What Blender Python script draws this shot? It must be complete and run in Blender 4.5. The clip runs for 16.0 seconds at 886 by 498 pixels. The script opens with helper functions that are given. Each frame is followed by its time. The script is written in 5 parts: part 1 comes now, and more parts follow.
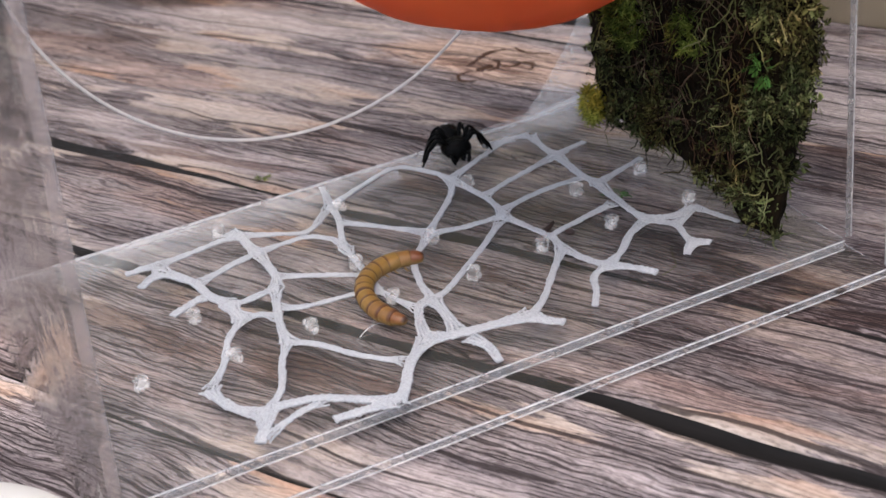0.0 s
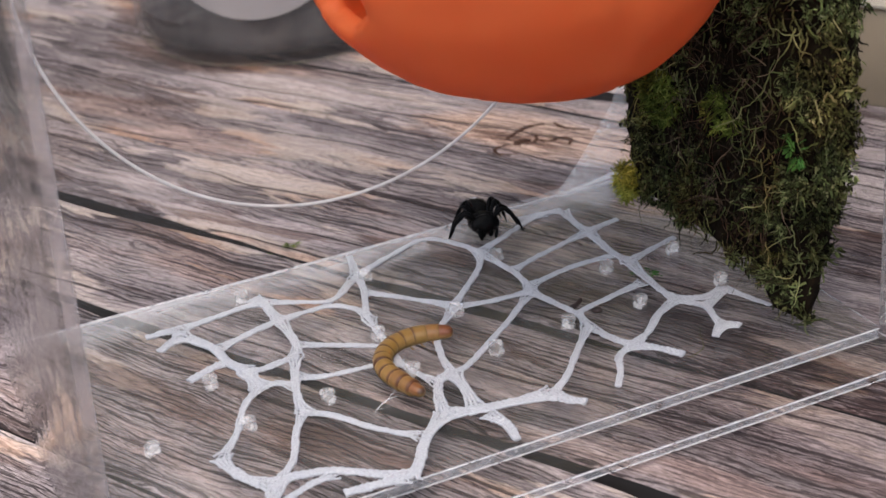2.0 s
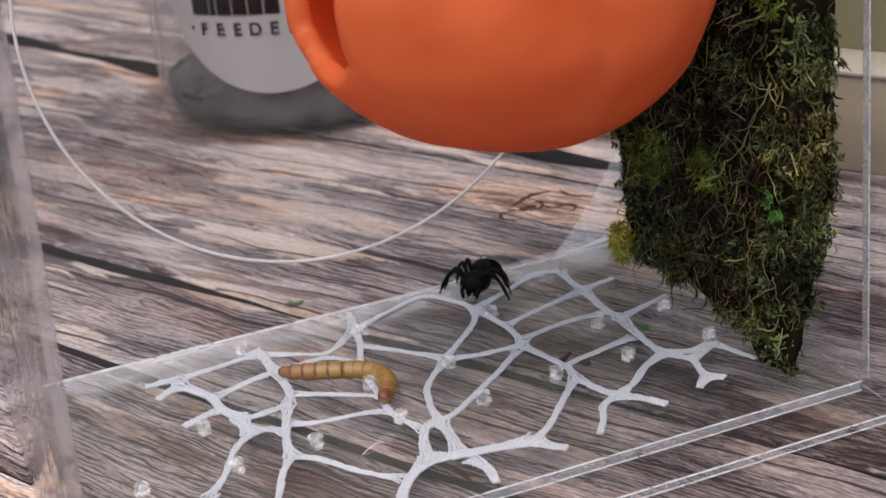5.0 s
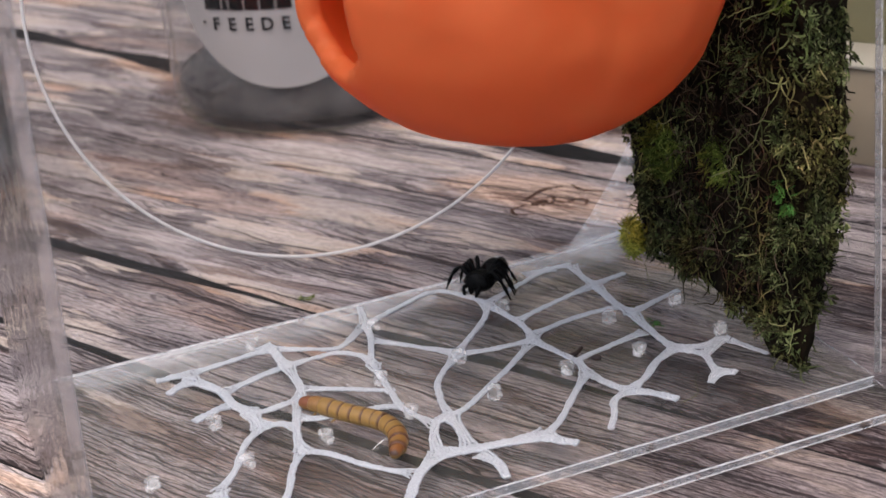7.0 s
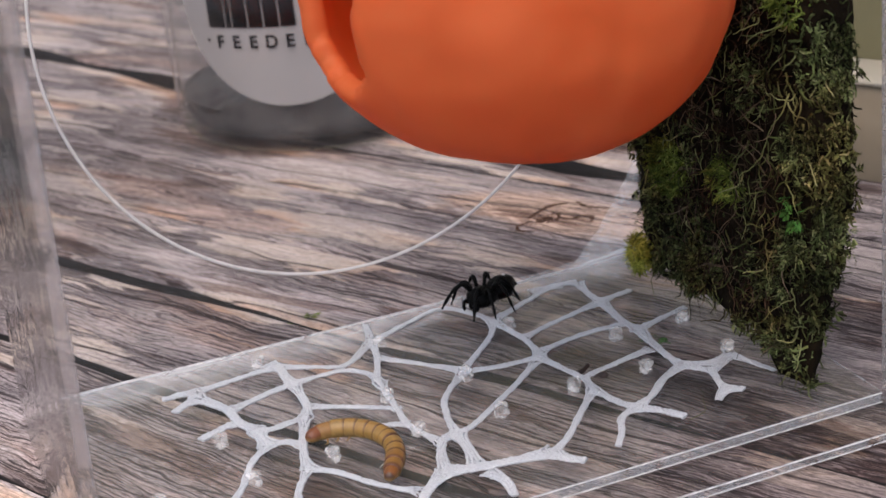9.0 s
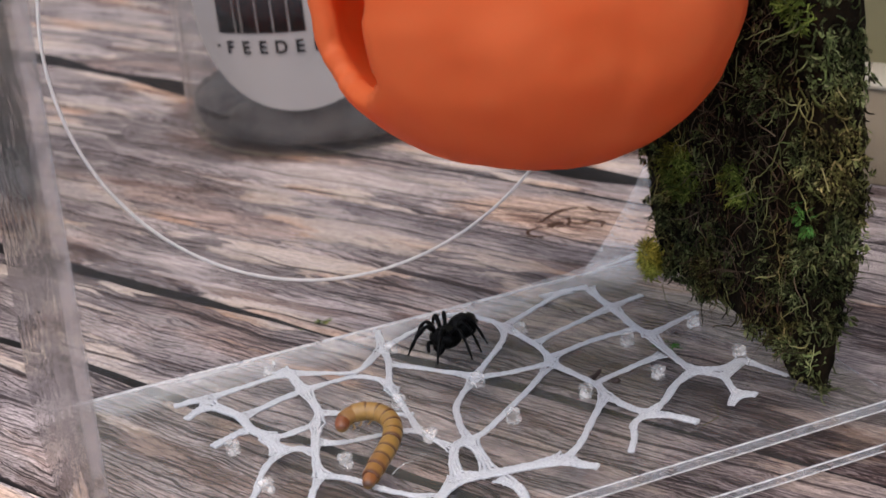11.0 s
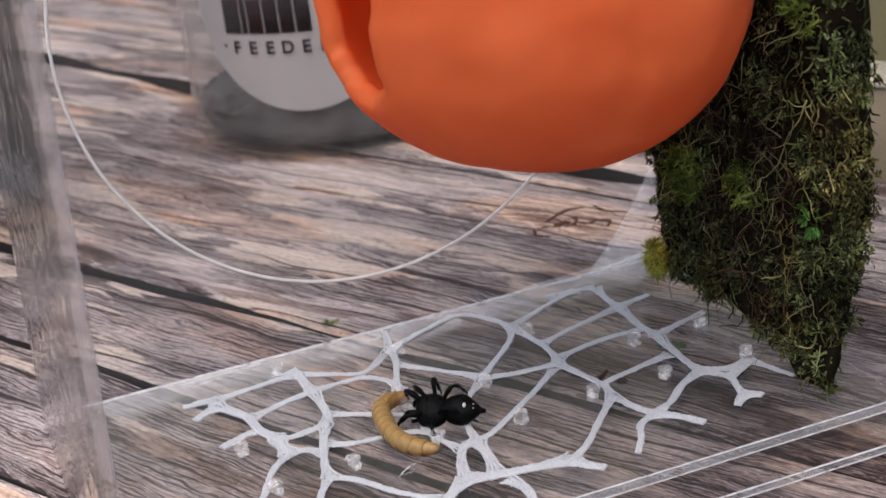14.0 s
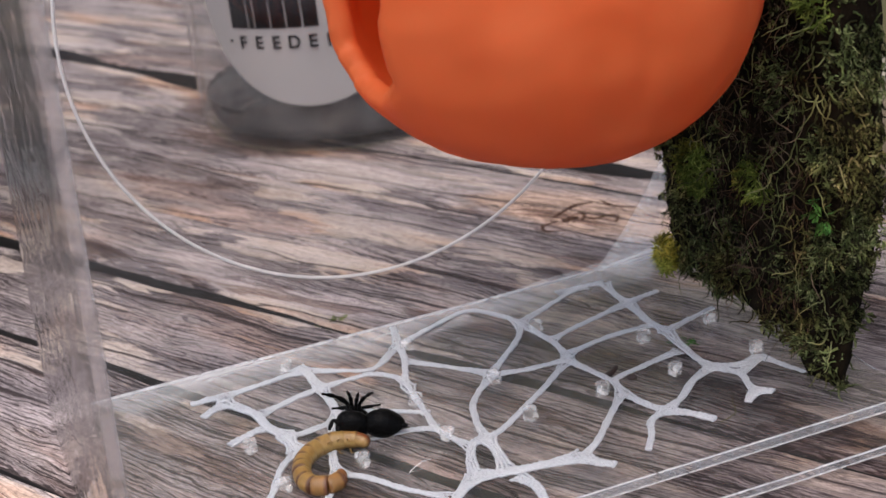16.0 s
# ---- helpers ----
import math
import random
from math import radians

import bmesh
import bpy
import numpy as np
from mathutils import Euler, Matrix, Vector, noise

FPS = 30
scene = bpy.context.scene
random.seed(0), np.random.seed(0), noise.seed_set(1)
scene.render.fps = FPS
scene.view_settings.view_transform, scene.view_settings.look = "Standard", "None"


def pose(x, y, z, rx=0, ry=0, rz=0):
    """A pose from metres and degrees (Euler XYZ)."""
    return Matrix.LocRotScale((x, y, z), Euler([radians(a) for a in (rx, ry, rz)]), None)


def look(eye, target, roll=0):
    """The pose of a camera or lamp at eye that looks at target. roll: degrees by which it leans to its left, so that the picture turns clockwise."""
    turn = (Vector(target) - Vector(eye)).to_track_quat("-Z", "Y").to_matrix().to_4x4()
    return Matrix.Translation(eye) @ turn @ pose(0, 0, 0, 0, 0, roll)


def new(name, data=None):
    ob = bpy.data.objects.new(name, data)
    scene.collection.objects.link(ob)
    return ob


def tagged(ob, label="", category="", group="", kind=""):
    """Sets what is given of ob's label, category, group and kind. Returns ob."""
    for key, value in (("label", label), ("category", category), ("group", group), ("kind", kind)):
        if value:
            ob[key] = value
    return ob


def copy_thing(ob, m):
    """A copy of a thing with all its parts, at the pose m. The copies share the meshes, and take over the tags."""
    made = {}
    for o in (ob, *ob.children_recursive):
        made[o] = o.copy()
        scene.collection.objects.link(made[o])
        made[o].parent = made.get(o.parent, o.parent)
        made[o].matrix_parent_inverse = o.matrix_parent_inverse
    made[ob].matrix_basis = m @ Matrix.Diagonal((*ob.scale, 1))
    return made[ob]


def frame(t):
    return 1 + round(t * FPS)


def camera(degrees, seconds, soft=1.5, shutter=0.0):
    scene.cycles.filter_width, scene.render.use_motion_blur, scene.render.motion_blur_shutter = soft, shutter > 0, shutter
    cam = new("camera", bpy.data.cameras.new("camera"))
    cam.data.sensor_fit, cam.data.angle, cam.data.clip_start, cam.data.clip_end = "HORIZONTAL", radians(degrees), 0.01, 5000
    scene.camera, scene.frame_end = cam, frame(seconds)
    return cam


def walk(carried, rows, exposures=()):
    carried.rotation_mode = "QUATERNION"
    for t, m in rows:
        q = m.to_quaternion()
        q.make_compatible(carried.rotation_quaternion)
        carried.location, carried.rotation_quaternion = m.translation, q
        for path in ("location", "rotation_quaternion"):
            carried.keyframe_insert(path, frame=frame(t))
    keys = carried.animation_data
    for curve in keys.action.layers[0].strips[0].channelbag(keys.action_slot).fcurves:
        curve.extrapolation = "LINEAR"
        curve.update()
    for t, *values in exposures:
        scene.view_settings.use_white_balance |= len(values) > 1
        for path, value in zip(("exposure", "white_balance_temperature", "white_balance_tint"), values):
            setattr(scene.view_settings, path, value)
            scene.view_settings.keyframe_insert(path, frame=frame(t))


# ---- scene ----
# Lengths below are in units of U metres: the clear box is 14 units wide inside.
U = 0.0085

# ---- camera ----
cam = camera(31.3, 16.0)
cam.data.dof.use_dof, cam.data.dof.focus_distance, cam.data.dof.aperture_fstop = True, 0.250, 44.0
PATH = [
    (0, (-0.05665, -0.17133, 0.12835), (0.01681, -0.00061, 0.02532), -6.77),
    (0.5, (-0.05082, -0.17429, 0.12592), (0.02169, -0.00164, 0.02546), -6.03),
    (1, (-0.05024, -0.17161, 0.12485), (0.02136, 0.00292, 0.02704), -5.75),
    (1.5, (-0.05010, -0.17046, 0.12542), (0.02066, 0.00602, 0.03053), -5.68),
    (2, (-0.05103, -0.17007, 0.12563), (0.01857, 0.00765, 0.03220), -5.72),
    (2.5, (-0.05025, -0.16877, 0.12562), (0.01886, 0.01016, 0.03416), -5.82),
    (3, (-0.04977, -0.17024, 0.12520), (0.01886, 0.01051, 0.03701), -6.15),
    (3.5, (-0.05093, -0.17378, 0.12249), (0.01672, 0.00915, 0.03811), -6.46),
    (4, (-0.04675, -0.17980, 0.12109), (0.02038, 0.00474, 0.03987), -6.37),
    (6.5, (-0.04465, -0.18252, 0.11961), (0.01968, 0.00343, 0.03935), -6.14),
    (7, (-0.04452, -0.18178, 0.11969), (0.01941, 0.00410, 0.03896), -6.26),
    (7.5, (-0.04511, -0.18122, 0.11909), (0.01901, 0.00487, 0.03899), -6.16),
    (8, (-0.04537, -0.18149, 0.11954), (0.01870, 0.00481, 0.03987), -6.22),
    (8.5, (-0.04513, -0.18126, 0.11990), (0.01929, 0.00519, 0.04090), -6.28),
    (9, (-0.04514, -0.18120, 0.11976), (0.01912, 0.00545, 0.04111), -6.39),
    (11.5, (-0.04555, -0.18061, 0.12079), (0.01765, 0.00658, 0.04256), -6.69),
    (12, (-0.04498, -0.18076, 0.12127), (0.01793, 0.00635, 0.04260), -6.73),
    (12.5, (-0.04571, -0.18060, 0.12100), (0.01669, 0.00638, 0.04163), -6.79),
    (13, (-0.04616, -0.18103, 0.12068), (0.01602, 0.00596, 0.04116), -6.79),
    (13.5, (-0.04599, -0.18089, 0.12080), (0.01625, 0.00614, 0.04140), -6.86),
    (14, (-0.04561, -0.18122, 0.12170), (0.01675, 0.00602, 0.04289), -6.97),
    (14.5, (-0.04572, -0.18090, 0.12138), (0.01652, 0.00642, 0.04267), -7.03),
    (15, (-0.04636, -0.18084, 0.12140), (0.01622, 0.00631, 0.04256), -7.00),
    (15.5, (-0.04678, -0.18051, 0.12122), (0.01549, 0.00663, 0.04209), -7.19),
    (16, (-0.04590, -0.17981, 0.12167), (0.01577, 0.00736, 0.04217), -7.10),
]
walk(cam, [(t, look(eye, target, roll)) for t, eye, target, roll in PATH])

# ---- daylight ----
SUN_ELEVATION, SUN_AZIMUTH = 68.0, -126.0  # the side that the light comes from, counted from +x towards +y
world = bpy.data.worlds.new("overcast_sky")
scene.world = world
world.use_nodes = True
wn = world.node_tree.nodes
sky = wn.new("ShaderNodeTexSky")
sky.sky_type = "NISHITA"
sky.sun_disc = False
sky.sun_elevation = radians(SUN_ELEVATION)
sky.sun_rotation = radians(90.0 - SUN_AZIMUTH)
sky.air_density, sky.dust_density, sky.ozone_density = 1.0, 4.0, 1.0
world.node_tree.links.new(sky.outputs["Color"], wn["Background"].inputs["Color"])
wn["Background"].inputs["Strength"].default_value = 0.15
sun_data = bpy.data.lights.new("sun", "SUN")
sun_data.energy, sun_data.angle, sun_data.color = 0.72, radians(80.0), (0.955, 0.96, 0.975)
sun = new("sun", sun_data)
se, sa = radians(SUN_ELEVATION), radians(SUN_AZIMUTH)
sun.matrix_world = look((math.cos(sa) * math.cos(se), math.sin(sa) * math.cos(se), math.sin(se)), (0, 0, 0))
scene.view_settings.exposure = 0.92


# ---- tools ----
def P(x, y, z, rx=0, ry=0, rz=0):
    return pose(x * U, y * U, z * U, rx, ry, rz)


def mesh_object(name, bm, material, smooth=True):
    bmesh.ops.scale(bm, vec=(U, U, U), verts=bm.verts)
    me = bpy.data.meshes.new(name)
    bm.to_mesh(me)
    bm.free()
    me.materials.append(material)
    me.polygons.foreach_set("use_smooth", [smooth] * len(me.polygons))
    return new(name, me)


def part(name, bm, material, parent, label="", m=None, smooth=True):
    ob = mesh_object(name, bm, material, smooth)
    ob.parent = parent
    if m is not None:
        ob.matrix_basis = m
    return tagged(ob, label)


def raw_part(name, verts, faces, material, parent, label="", smooth=True):
    me = bpy.data.meshes.new(name)
    me.from_pydata([(x * U, y * U, z * U) for x, y, z in verts], [], faces)
    me.materials.append(material)
    me.polygons.foreach_set("use_smooth", [smooth] * len(me.polygons))
    ob = new(name, me)
    ob.parent = parent
    return tagged(ob, label)


def thing(name, label, category, m=None, group="", kind=""):
    ob = new(name)
    ob.empty_display_size = 0.005
    if m is not None:
        ob.matrix_basis = m
    return tagged(ob, label, category, group, kind)


def box_bm(x0, x1, y0, y1, z0, z1, bevel=0.03, segments=2):
    bm = bmesh.new()
    bmesh.ops.create_cube(bm, size=1.0)
    for v in bm.verts:
        v.co = Vector((x0 + (v.co.x + 0.5) * (x1 - x0), y0 + (v.co.y + 0.5) * (y1 - y0), z0 + (v.co.z + 0.5) * (z1 - z0)))
    if bevel:
        bmesh.ops.bevel(bm, geom=bm.edges[:], offset=bevel, segments=segments, affect="EDGES", profile=0.5)
    return bm


def spline(points, n):
    """n + 1 points along a smooth curve through the points."""
    pts = [Vector(p) for p in points]
    if len(pts) == 2:
        return [pts[0].lerp(pts[1], i / n) for i in range(n + 1)]
    pts = [2 * pts[0] - pts[1]] + pts + [2 * pts[-1] - pts[-2]]
    spans, out = len(pts) - 3, []
    for i in range(n + 1):
        f = min(i / n * spans, spans - 1e-6)
        k, t = int(f), f - int(f)
        a, b, c, d = pts[k:k + 4]
        out.append(0.5 * (2 * b + (c - a) * t + (2 * a - 5 * b + 4 * c - d) * t * t + (3 * b - a - 3 * c + d) * t ** 3))
    return out


def sweep(bm, line, radii, sides=8, flat=1.0, up=(0, 0, 1)):
    """A closed tube along a line; radii one per point; flat: height over width."""
    rings = []
    for i, p in enumerate(line):
        d = (line[min(i + 1, len(line) - 1)] - line[max(i - 1, 0)]).normalized()
        side = d.cross(Vector(up))
        if side.length < 1e-4:
            side = d.cross(Vector((1, 0, 0)))
        side.normalize()
        top = side.cross(d).normalized()
        r = radii[i] if hasattr(radii, "__len__") else radii
        rings.append([bm.verts.new(p + side * math.cos(a) * r + top * math.sin(a) * r * flat)
                      for a in (2 * math.pi * k / sides for k in range(sides))])
    for a, b in zip(rings, rings[1:]):
        for k in range(sides):
            bm.faces.new((a[k], a[(k + 1) % sides], b[(k + 1) % sides], b[k]))
    bm.faces.new(rings[0][::-1])
    bm.faces.new(rings[-1])
    return rings


def blob(bm, centre, size, u=16, v=10, turn=None):
    made = bmesh.ops.create_uvsphere(bm, u_segments=u, v_segments=v, radius=1.0)["verts"]
    for q in made:
        co = Vector((q.co.x * size[0], q.co.y * size[1], q.co.z * size[2]))
        q.co = (turn @ co if turn else co) + Vector(centre)
    return made


# ---- materials ----
class Nodes:
    """A node material with a short hand for its nodes."""

    def __init__(self, name):
        self.material = bpy.data.materials.new(name)
        self.material.use_nodes = True
        self.tree = self.material.node_tree
        self.bsdf = self.tree.nodes["Principled BSDF"]

    def node(self, kind, **values):
        n = self.tree.nodes.new(kind)
        for key, value in values.items():
            if key in n.inputs:
                n.inputs[key].default_value = value
        return n

    def link(self, a, b):
        self.tree.links.new(a, b)

    def coords(self, scale, kind="Object"):
        tc = self.tree.nodes.new("ShaderNodeTexCoord")
        mp = self.tree.nodes.new("ShaderNodeMapping")
        mp.inputs["Scale"].default_value = scale
        self.link(tc.outputs[kind], mp.inputs["Vector"])
        return mp.outputs["Vector"]

    def noise(self, vector, scale=1.0, detail=4.0, rough=0.55, distortion=0.0):
        n = self.tree.nodes.new("ShaderNodeTexNoise")
        n.inputs["Scale"].default_value, n.inputs["Detail"].default_value = scale, detail
        n.inputs["Roughness"].default_value, n.inputs["Distortion"].default_value = rough, distortion
        self.link(vector, n.inputs["Vector"])
        return n.outputs["Fac"]

    def ramp(self, value, stops):
        n = self.tree.nodes.new("ShaderNodeValToRGB")
        while len(n.color_ramp.elements) < len(stops):
            n.color_ramp.elements.new(0.5)
        for e, (at, colour) in zip(n.color_ramp.elements, stops):
            e.position = at
            e.color = (*colour, 1.0) if len(colour) == 3 else colour
        self.link(value, n.inputs["Fac"])
        return n.outputs["Color"]

    def grey(self, value, stops):
        return self.ramp(value, [(at, (g, g, g)) for at, g in stops])

    def math(self, operation, a, b=None):
        n = self.tree.nodes.new("ShaderNodeMath")
        n.operation = operation
        for slot, v in zip(n.inputs, (a, b)):
            if v is None:
                continue
            if isinstance(v, (int, float)):
                slot.default_value = v
            else:
                self.link(v, slot)
        return n.outputs[0]

    def mix(self, kind, fac, a, b):
        n = self.tree.nodes.new("ShaderNodeMixRGB")
        n.blend_type = kind
        for slot, v in zip(n.inputs, (fac, a, b)):
            if isinstance(v, (int, float)):
                slot.default_value = v
            elif isinstance(v, tuple):
                slot.default_value = (*v, 1.0)
            else:
                self.link(v, slot)
        return n.outputs["Color"]

    def bump(self, height, distance, strength=1.0):
        n = self.tree.nodes.new("ShaderNodeBump")
        n.inputs["Strength"].default_value, n.inputs["Distance"].default_value = strength, distance
        self.link(height, n.inputs["Height"])
        self.link(n.outputs["Normal"], self.bsdf.inputs["Normal"])

    def set(self, **values):
        for key, value in values.items():
            slot = self.bsdf.inputs[key.replace("_", " ")]
            if isinstance(value, (int, float)):
                slot.default_value = value
            elif isinstance(value, tuple):
                slot.default_value = (*value, 1.0) if slot.type == "RGBA" else value
            else:
                self.link(value, slot)
        return self.material


def weathered_wood():
    n = Nodes("weathered_wood")
    info = n.tree.nodes.new("ShaderNodeObjectInfo")
    tc = n.tree.nodes.new("ShaderNodeTexCoord")
    shift = n.tree.nodes.new("ShaderNodeCombineXYZ")
    n.link(n.math("MULTIPLY", info.outputs["Random"], 3.0), shift.inputs["X"])
    n.link(n.math("MULTIPLY", info.outputs["Random"], 1.7), shift.inputs["Z"])
    moved = n.tree.nodes.new("ShaderNodeVectorMath")
    n.link(tc.outputs["Object"], moved.inputs[0])
    n.link(shift.outputs[0], moved.inputs[1])
    base = moved.outputs[0]
    # slow sideways wander of the grain
    slow = n.tree.nodes.new("ShaderNodeMapping")
    slow.inputs["Scale"].default_value = (22.0, 60.0, 22.0)
    n.link(base, slow.inputs["Vector"])
    wander = n.math("MULTIPLY", n.math("SUBTRACT", n.noise(slow.outputs[0], 1.0, 2.0), 0.5), 0.0055)
    side = n.tree.nodes.new("ShaderNodeCombineXYZ")
    quick = n.tree.nodes.new("ShaderNodeMapping")
    quick.inputs["Scale"].default_value = (85.0, 120.0, 85.0)
    n.link(base, quick.inputs["Vector"])
    ripple = n.math("MULTIPLY", n.math("SUBTRACT", n.noise(quick.outputs[0], 1.0, 3.0), 0.5), 0.0016)
    n.link(n.math("ADD", wander, ripple), side.inputs["Y"])
    warped = n.tree.nodes.new("ShaderNodeVectorMath")
    n.link(base, warped.inputs[0])
    n.link(side.outputs[0], warped.inputs[1])

    def stretched(a, b):
        mp = n.tree.nodes.new("ShaderNodeMapping")
        mp.inputs["Scale"].default_value = (a, b, b)
        n.link(warped.outputs[0], mp.inputs["Vector"])
        return mp.outputs[0]

    # fibres that carry the torn ends of the old skin along the grain
    finger = n.tree.nodes.new("ShaderNodeCombineXYZ")
    n.link(n.math("MULTIPLY", n.math("SUBTRACT", n.noise(stretched(14.0, 620.0), 1.0, 4.0, 0.6), 0.5), 0.022), finger.inputs["X"])
    frayed = n.tree.nodes.new("ShaderNodeVectorMath")
    n.link(warped.outputs[0], frayed.inputs[0])
    n.link(finger.outputs[0], frayed.inputs[1])

    def torn(a, b):
        mp = n.tree.nodes.new("ShaderNodeMapping")
        mp.inputs["Scale"].default_value = (a, b, b)
        n.link(frayed.outputs[0], mp.inputs["Vector"])
        return mp.outputs[0]

    patch = n.noise(torn(15.0, 70.0), 1.0, 6.0, 0.58, 0.2)
    soft = n.noise(stretched(28.0, 260.0), 1.0, 4.0, 0.55)
    fine = n.noise(stretched(60.0, 1700.0), 1.0, 3.0, 0.6)
    speck = n.noise(stretched(700.0, 1500.0), 1.0, 4.0, 0.65)
    hue = n.noise(torn(14.0, 60.0), 1.0, 4.0, 0.55)
    # bare pale wood under what is left of an old purple-grey skin
    skin = n.ramp(patch, [
        (0.33, (0.135, 0.112, 0.110)), (0.42, (0.220, 0.188, 0.183)), (0.50, (0.300, 0.254, 0.245)), (0.58, (0.395, 0.335, 0.318)), (0.66, (0.475, 0.402, 0.370))])
    worn = n.noise(torn(16.0, 78.0), 1.0, 8.0, 0.60, 0.3)
    bare = n.grey(worn, [(0.545, 0.0), (0.560, 1.0)])
    skin = n.mix("MIX", n.math("MULTIPLY", bare, 0.80), skin, n.ramp(hue, [(0.40, (0.46, 0.39, 0.355)), (0.52, (0.52, 0.425, 0.355)), (0.62, (0.47, 0.335, 0.25))]))
    skin = n.mix("MULTIPLY", 0.6, skin, n.grey(soft, [(0.34, 0.70), (0.50, 1.0), (0.66, 1.20)]))
    warm = n.mix("MULTIPLY", n.grey(hue, [(0.53, 0.0), (0.62, 0.75)]), skin, (1.12, 0.95, 0.86))
    cool = n.mix("MULTIPLY", n.grey(hue, [(0.38, 0.9), (0.50, 0.0)]), warm, (0.94, 0.950, 0.985))
    # heartwood laid bare round the knot
    heart = n.tree.nodes.new("ShaderNodeSeparateXYZ")
    n.link(tc.outputs["Object"], heart.inputs[0])
    far_x = n.math("MULTIPLY", n.math("SUBTRACT", heart.outputs["X"], -6.2 * U), 1.0 / (4.2 * U))
    far_y = n.math("MULTIPLY", n.math("SUBTRACT", heart.outputs["Y"], 14.45 * U), 1.0 / (1.35 * U))
    reach = n.math("ADD", n.math("MULTIPLY", far_x, far_x), n.math("MULTIPLY", far_y, far_y))
    reach = n.math("ADD", reach, n.math("MULTIPLY", n.math("SUBTRACT", patch, 0.5), 3.0))
    warmth = n.grey(reach, [(0.55, 0.85), (1.1, 0.0)])
    cool = n.mix("MIX", warmth, cool, n.ramp(hue, [(0.40, (0.56, 0.40, 0.31)), (0.60, (0.68, 0.47, 0.35))]))
    stain = n.grey(n.noise(torn(13.0, 62.0), 1.0, 7.0, 0.6, 0.4), [(0.575, 0.0), (0.60, 0.8), (0.66, 1.0)])
    cool = n.mix("MULTIPLY", stain, cool, (0.50, 0.42, 0.39))
    # a stretch of two boards is darker and more strongly checked
    stretch_x = n.math("ADD", n.math("MULTIPLY", heart.outputs["X"], 1.0 / U), n.math("MULTIPLY", n.math("SUBTRACT", worn, 0.5), 22.0))
    stretch_y = n.math("ADD", n.math("MULTIPLY", heart.outputs["Y"], 1.0 / U), n.math("MULTIPLY", n.math("SUBTRACT", patch, 0.5), 9.0))
    dark_stretch = n.math("MULTIPLY", n.grey(n.math("MULTIPLY", stretch_x, 0.05), [(-0.02, 0.0), (0.12, 1.0)]),
                    n.math("MULTIPLY", n.grey(n.math("MULTIPLY", stretch_y, 0.05), [(0.17, 0.0), (0.25, 1.0)]), n.grey(n.math("MULTIPLY", stretch_y, 0.05), [(0.52, 1.0), (0.60, 0.0)])))
    cool = n.mix("MULTIPLY", dark_stretch, cool, (0.66, 0.63, 0.64))
    grained = n.mix("MULTIPLY", 0.55, cool, n.grey(fine, [(0.34, 0.55), (0.42, 0.88), (0.50, 1.0), (0.64, 1.10)]))
    grained = n.mix("MULTIPLY", 0.7, grained, n.grey(speck, [(0.36, 0.60), (0.48, 1.0), (0.64, 1.20)]))

    # open cracks and grain lines: long, slightly wavy, broken off here and there
    way = n.tree.nodes.new("ShaderNodeSeparateXYZ")
    n.link(warped.outputs[0], way.inputs[0])

    def lines(per_metre, amount, a, b, width, mask_a, mask_b, low, high):
        bent = n.math("MULTIPLY", n.noise(stretched(a, b), 1.0, 3.0, 0.52), amount)
        phase = n.math("FRACT", n.math("ADD", n.math("MULTIPLY", way.outputs["Y"], per_metre), bent))
        off = n.math("ABSOLUTE", n.math("SUBTRACT", phase, 0.5))
        mask = n.grey(n.noise(stretched(mask_a, mask_b), 1.0, 4.0, 0.6), [(low, 0.0), (high, 1.0)])
        # where the mask fades the line runs thin
        edge = n.math("SUBTRACT", off, n.math("SUBTRACT", 0.5, n.math("MULTIPLY", mask, width)))
        return n.grey(n.math("MULTIPLY", edge, 1.0 / width), [(0.0, 0.0), (0.18, 0.85), (0.5, 1.0)])

    kept = n.math("SUBTRACT", 1.0, n.math("MULTIPLY", n.math("MAXIMUM", bare, n.grey(patch, [(0.50, 0.0), (0.62, 0.8)])), 0.7))
    crack = lines(140.0, 2.2, 7.0, 34.0, 0.060, 13.0, 110.0, 0.44, 0.54)
    crack = n.math("MAXIMUM", crack, n.math("MULTIPLY", lines(430.0, 3.8, 26.0, 75.0, 0.095, 62.0, 320.0, 0.42, 0.50), n.math("MULTIPLY", kept, 0.95)))
    crack = n.math("MAXIMUM", crack, n.math("MULTIPLY", lines(920.0, 5.5, 40.0, 120.0, 0.16, 110.0, 560.0, 0.40, 0.49), n.math("MULTIPLY", kept, 0.95)))
    hair = n.math("MAXIMUM", lines(1700.0, 6.0, 100.0, 150.0, 0.30, 260.0, 1200.0, 0.40, 0.54), lines(2700.0, 8.0, 120.0, 180.0, 0.30, 320.0, 1700.0, 0.42, 0.56))
    grained = n.mix("MULTIPLY", n.math("MULTIPLY", hair, n.math("ADD", n.math("MULTIPLY", kept, 0.58), n.math("MULTIPLY", dark_stretch, 0.35))), grained, (0.30, 0.27, 0.27))
    own = n.math("FRACT", n.math("MULTIPLY", info.outputs["Random"], 7.3))
    grained = n.mix("MULTIPLY", 1.0, grained, n.grey(own, [(0.0, 0.93), (1.0, 1.07)]))
    grained = n.mix("MULTIPLY", 1.0, grained, info.outputs["Color"])
    colour = n.mix("MIX", n.math("MULTIPLY", crack, 0.86), grained, (0.022, 0.016, 0.016))
    height = n.math("SUBTRACT", n.math("ADD", n.math("MULTIPLY", soft, 0.4), n.math("MULTIPLY", fine, 0.3)), n.math("MULTIPLY", crack, 0.9))
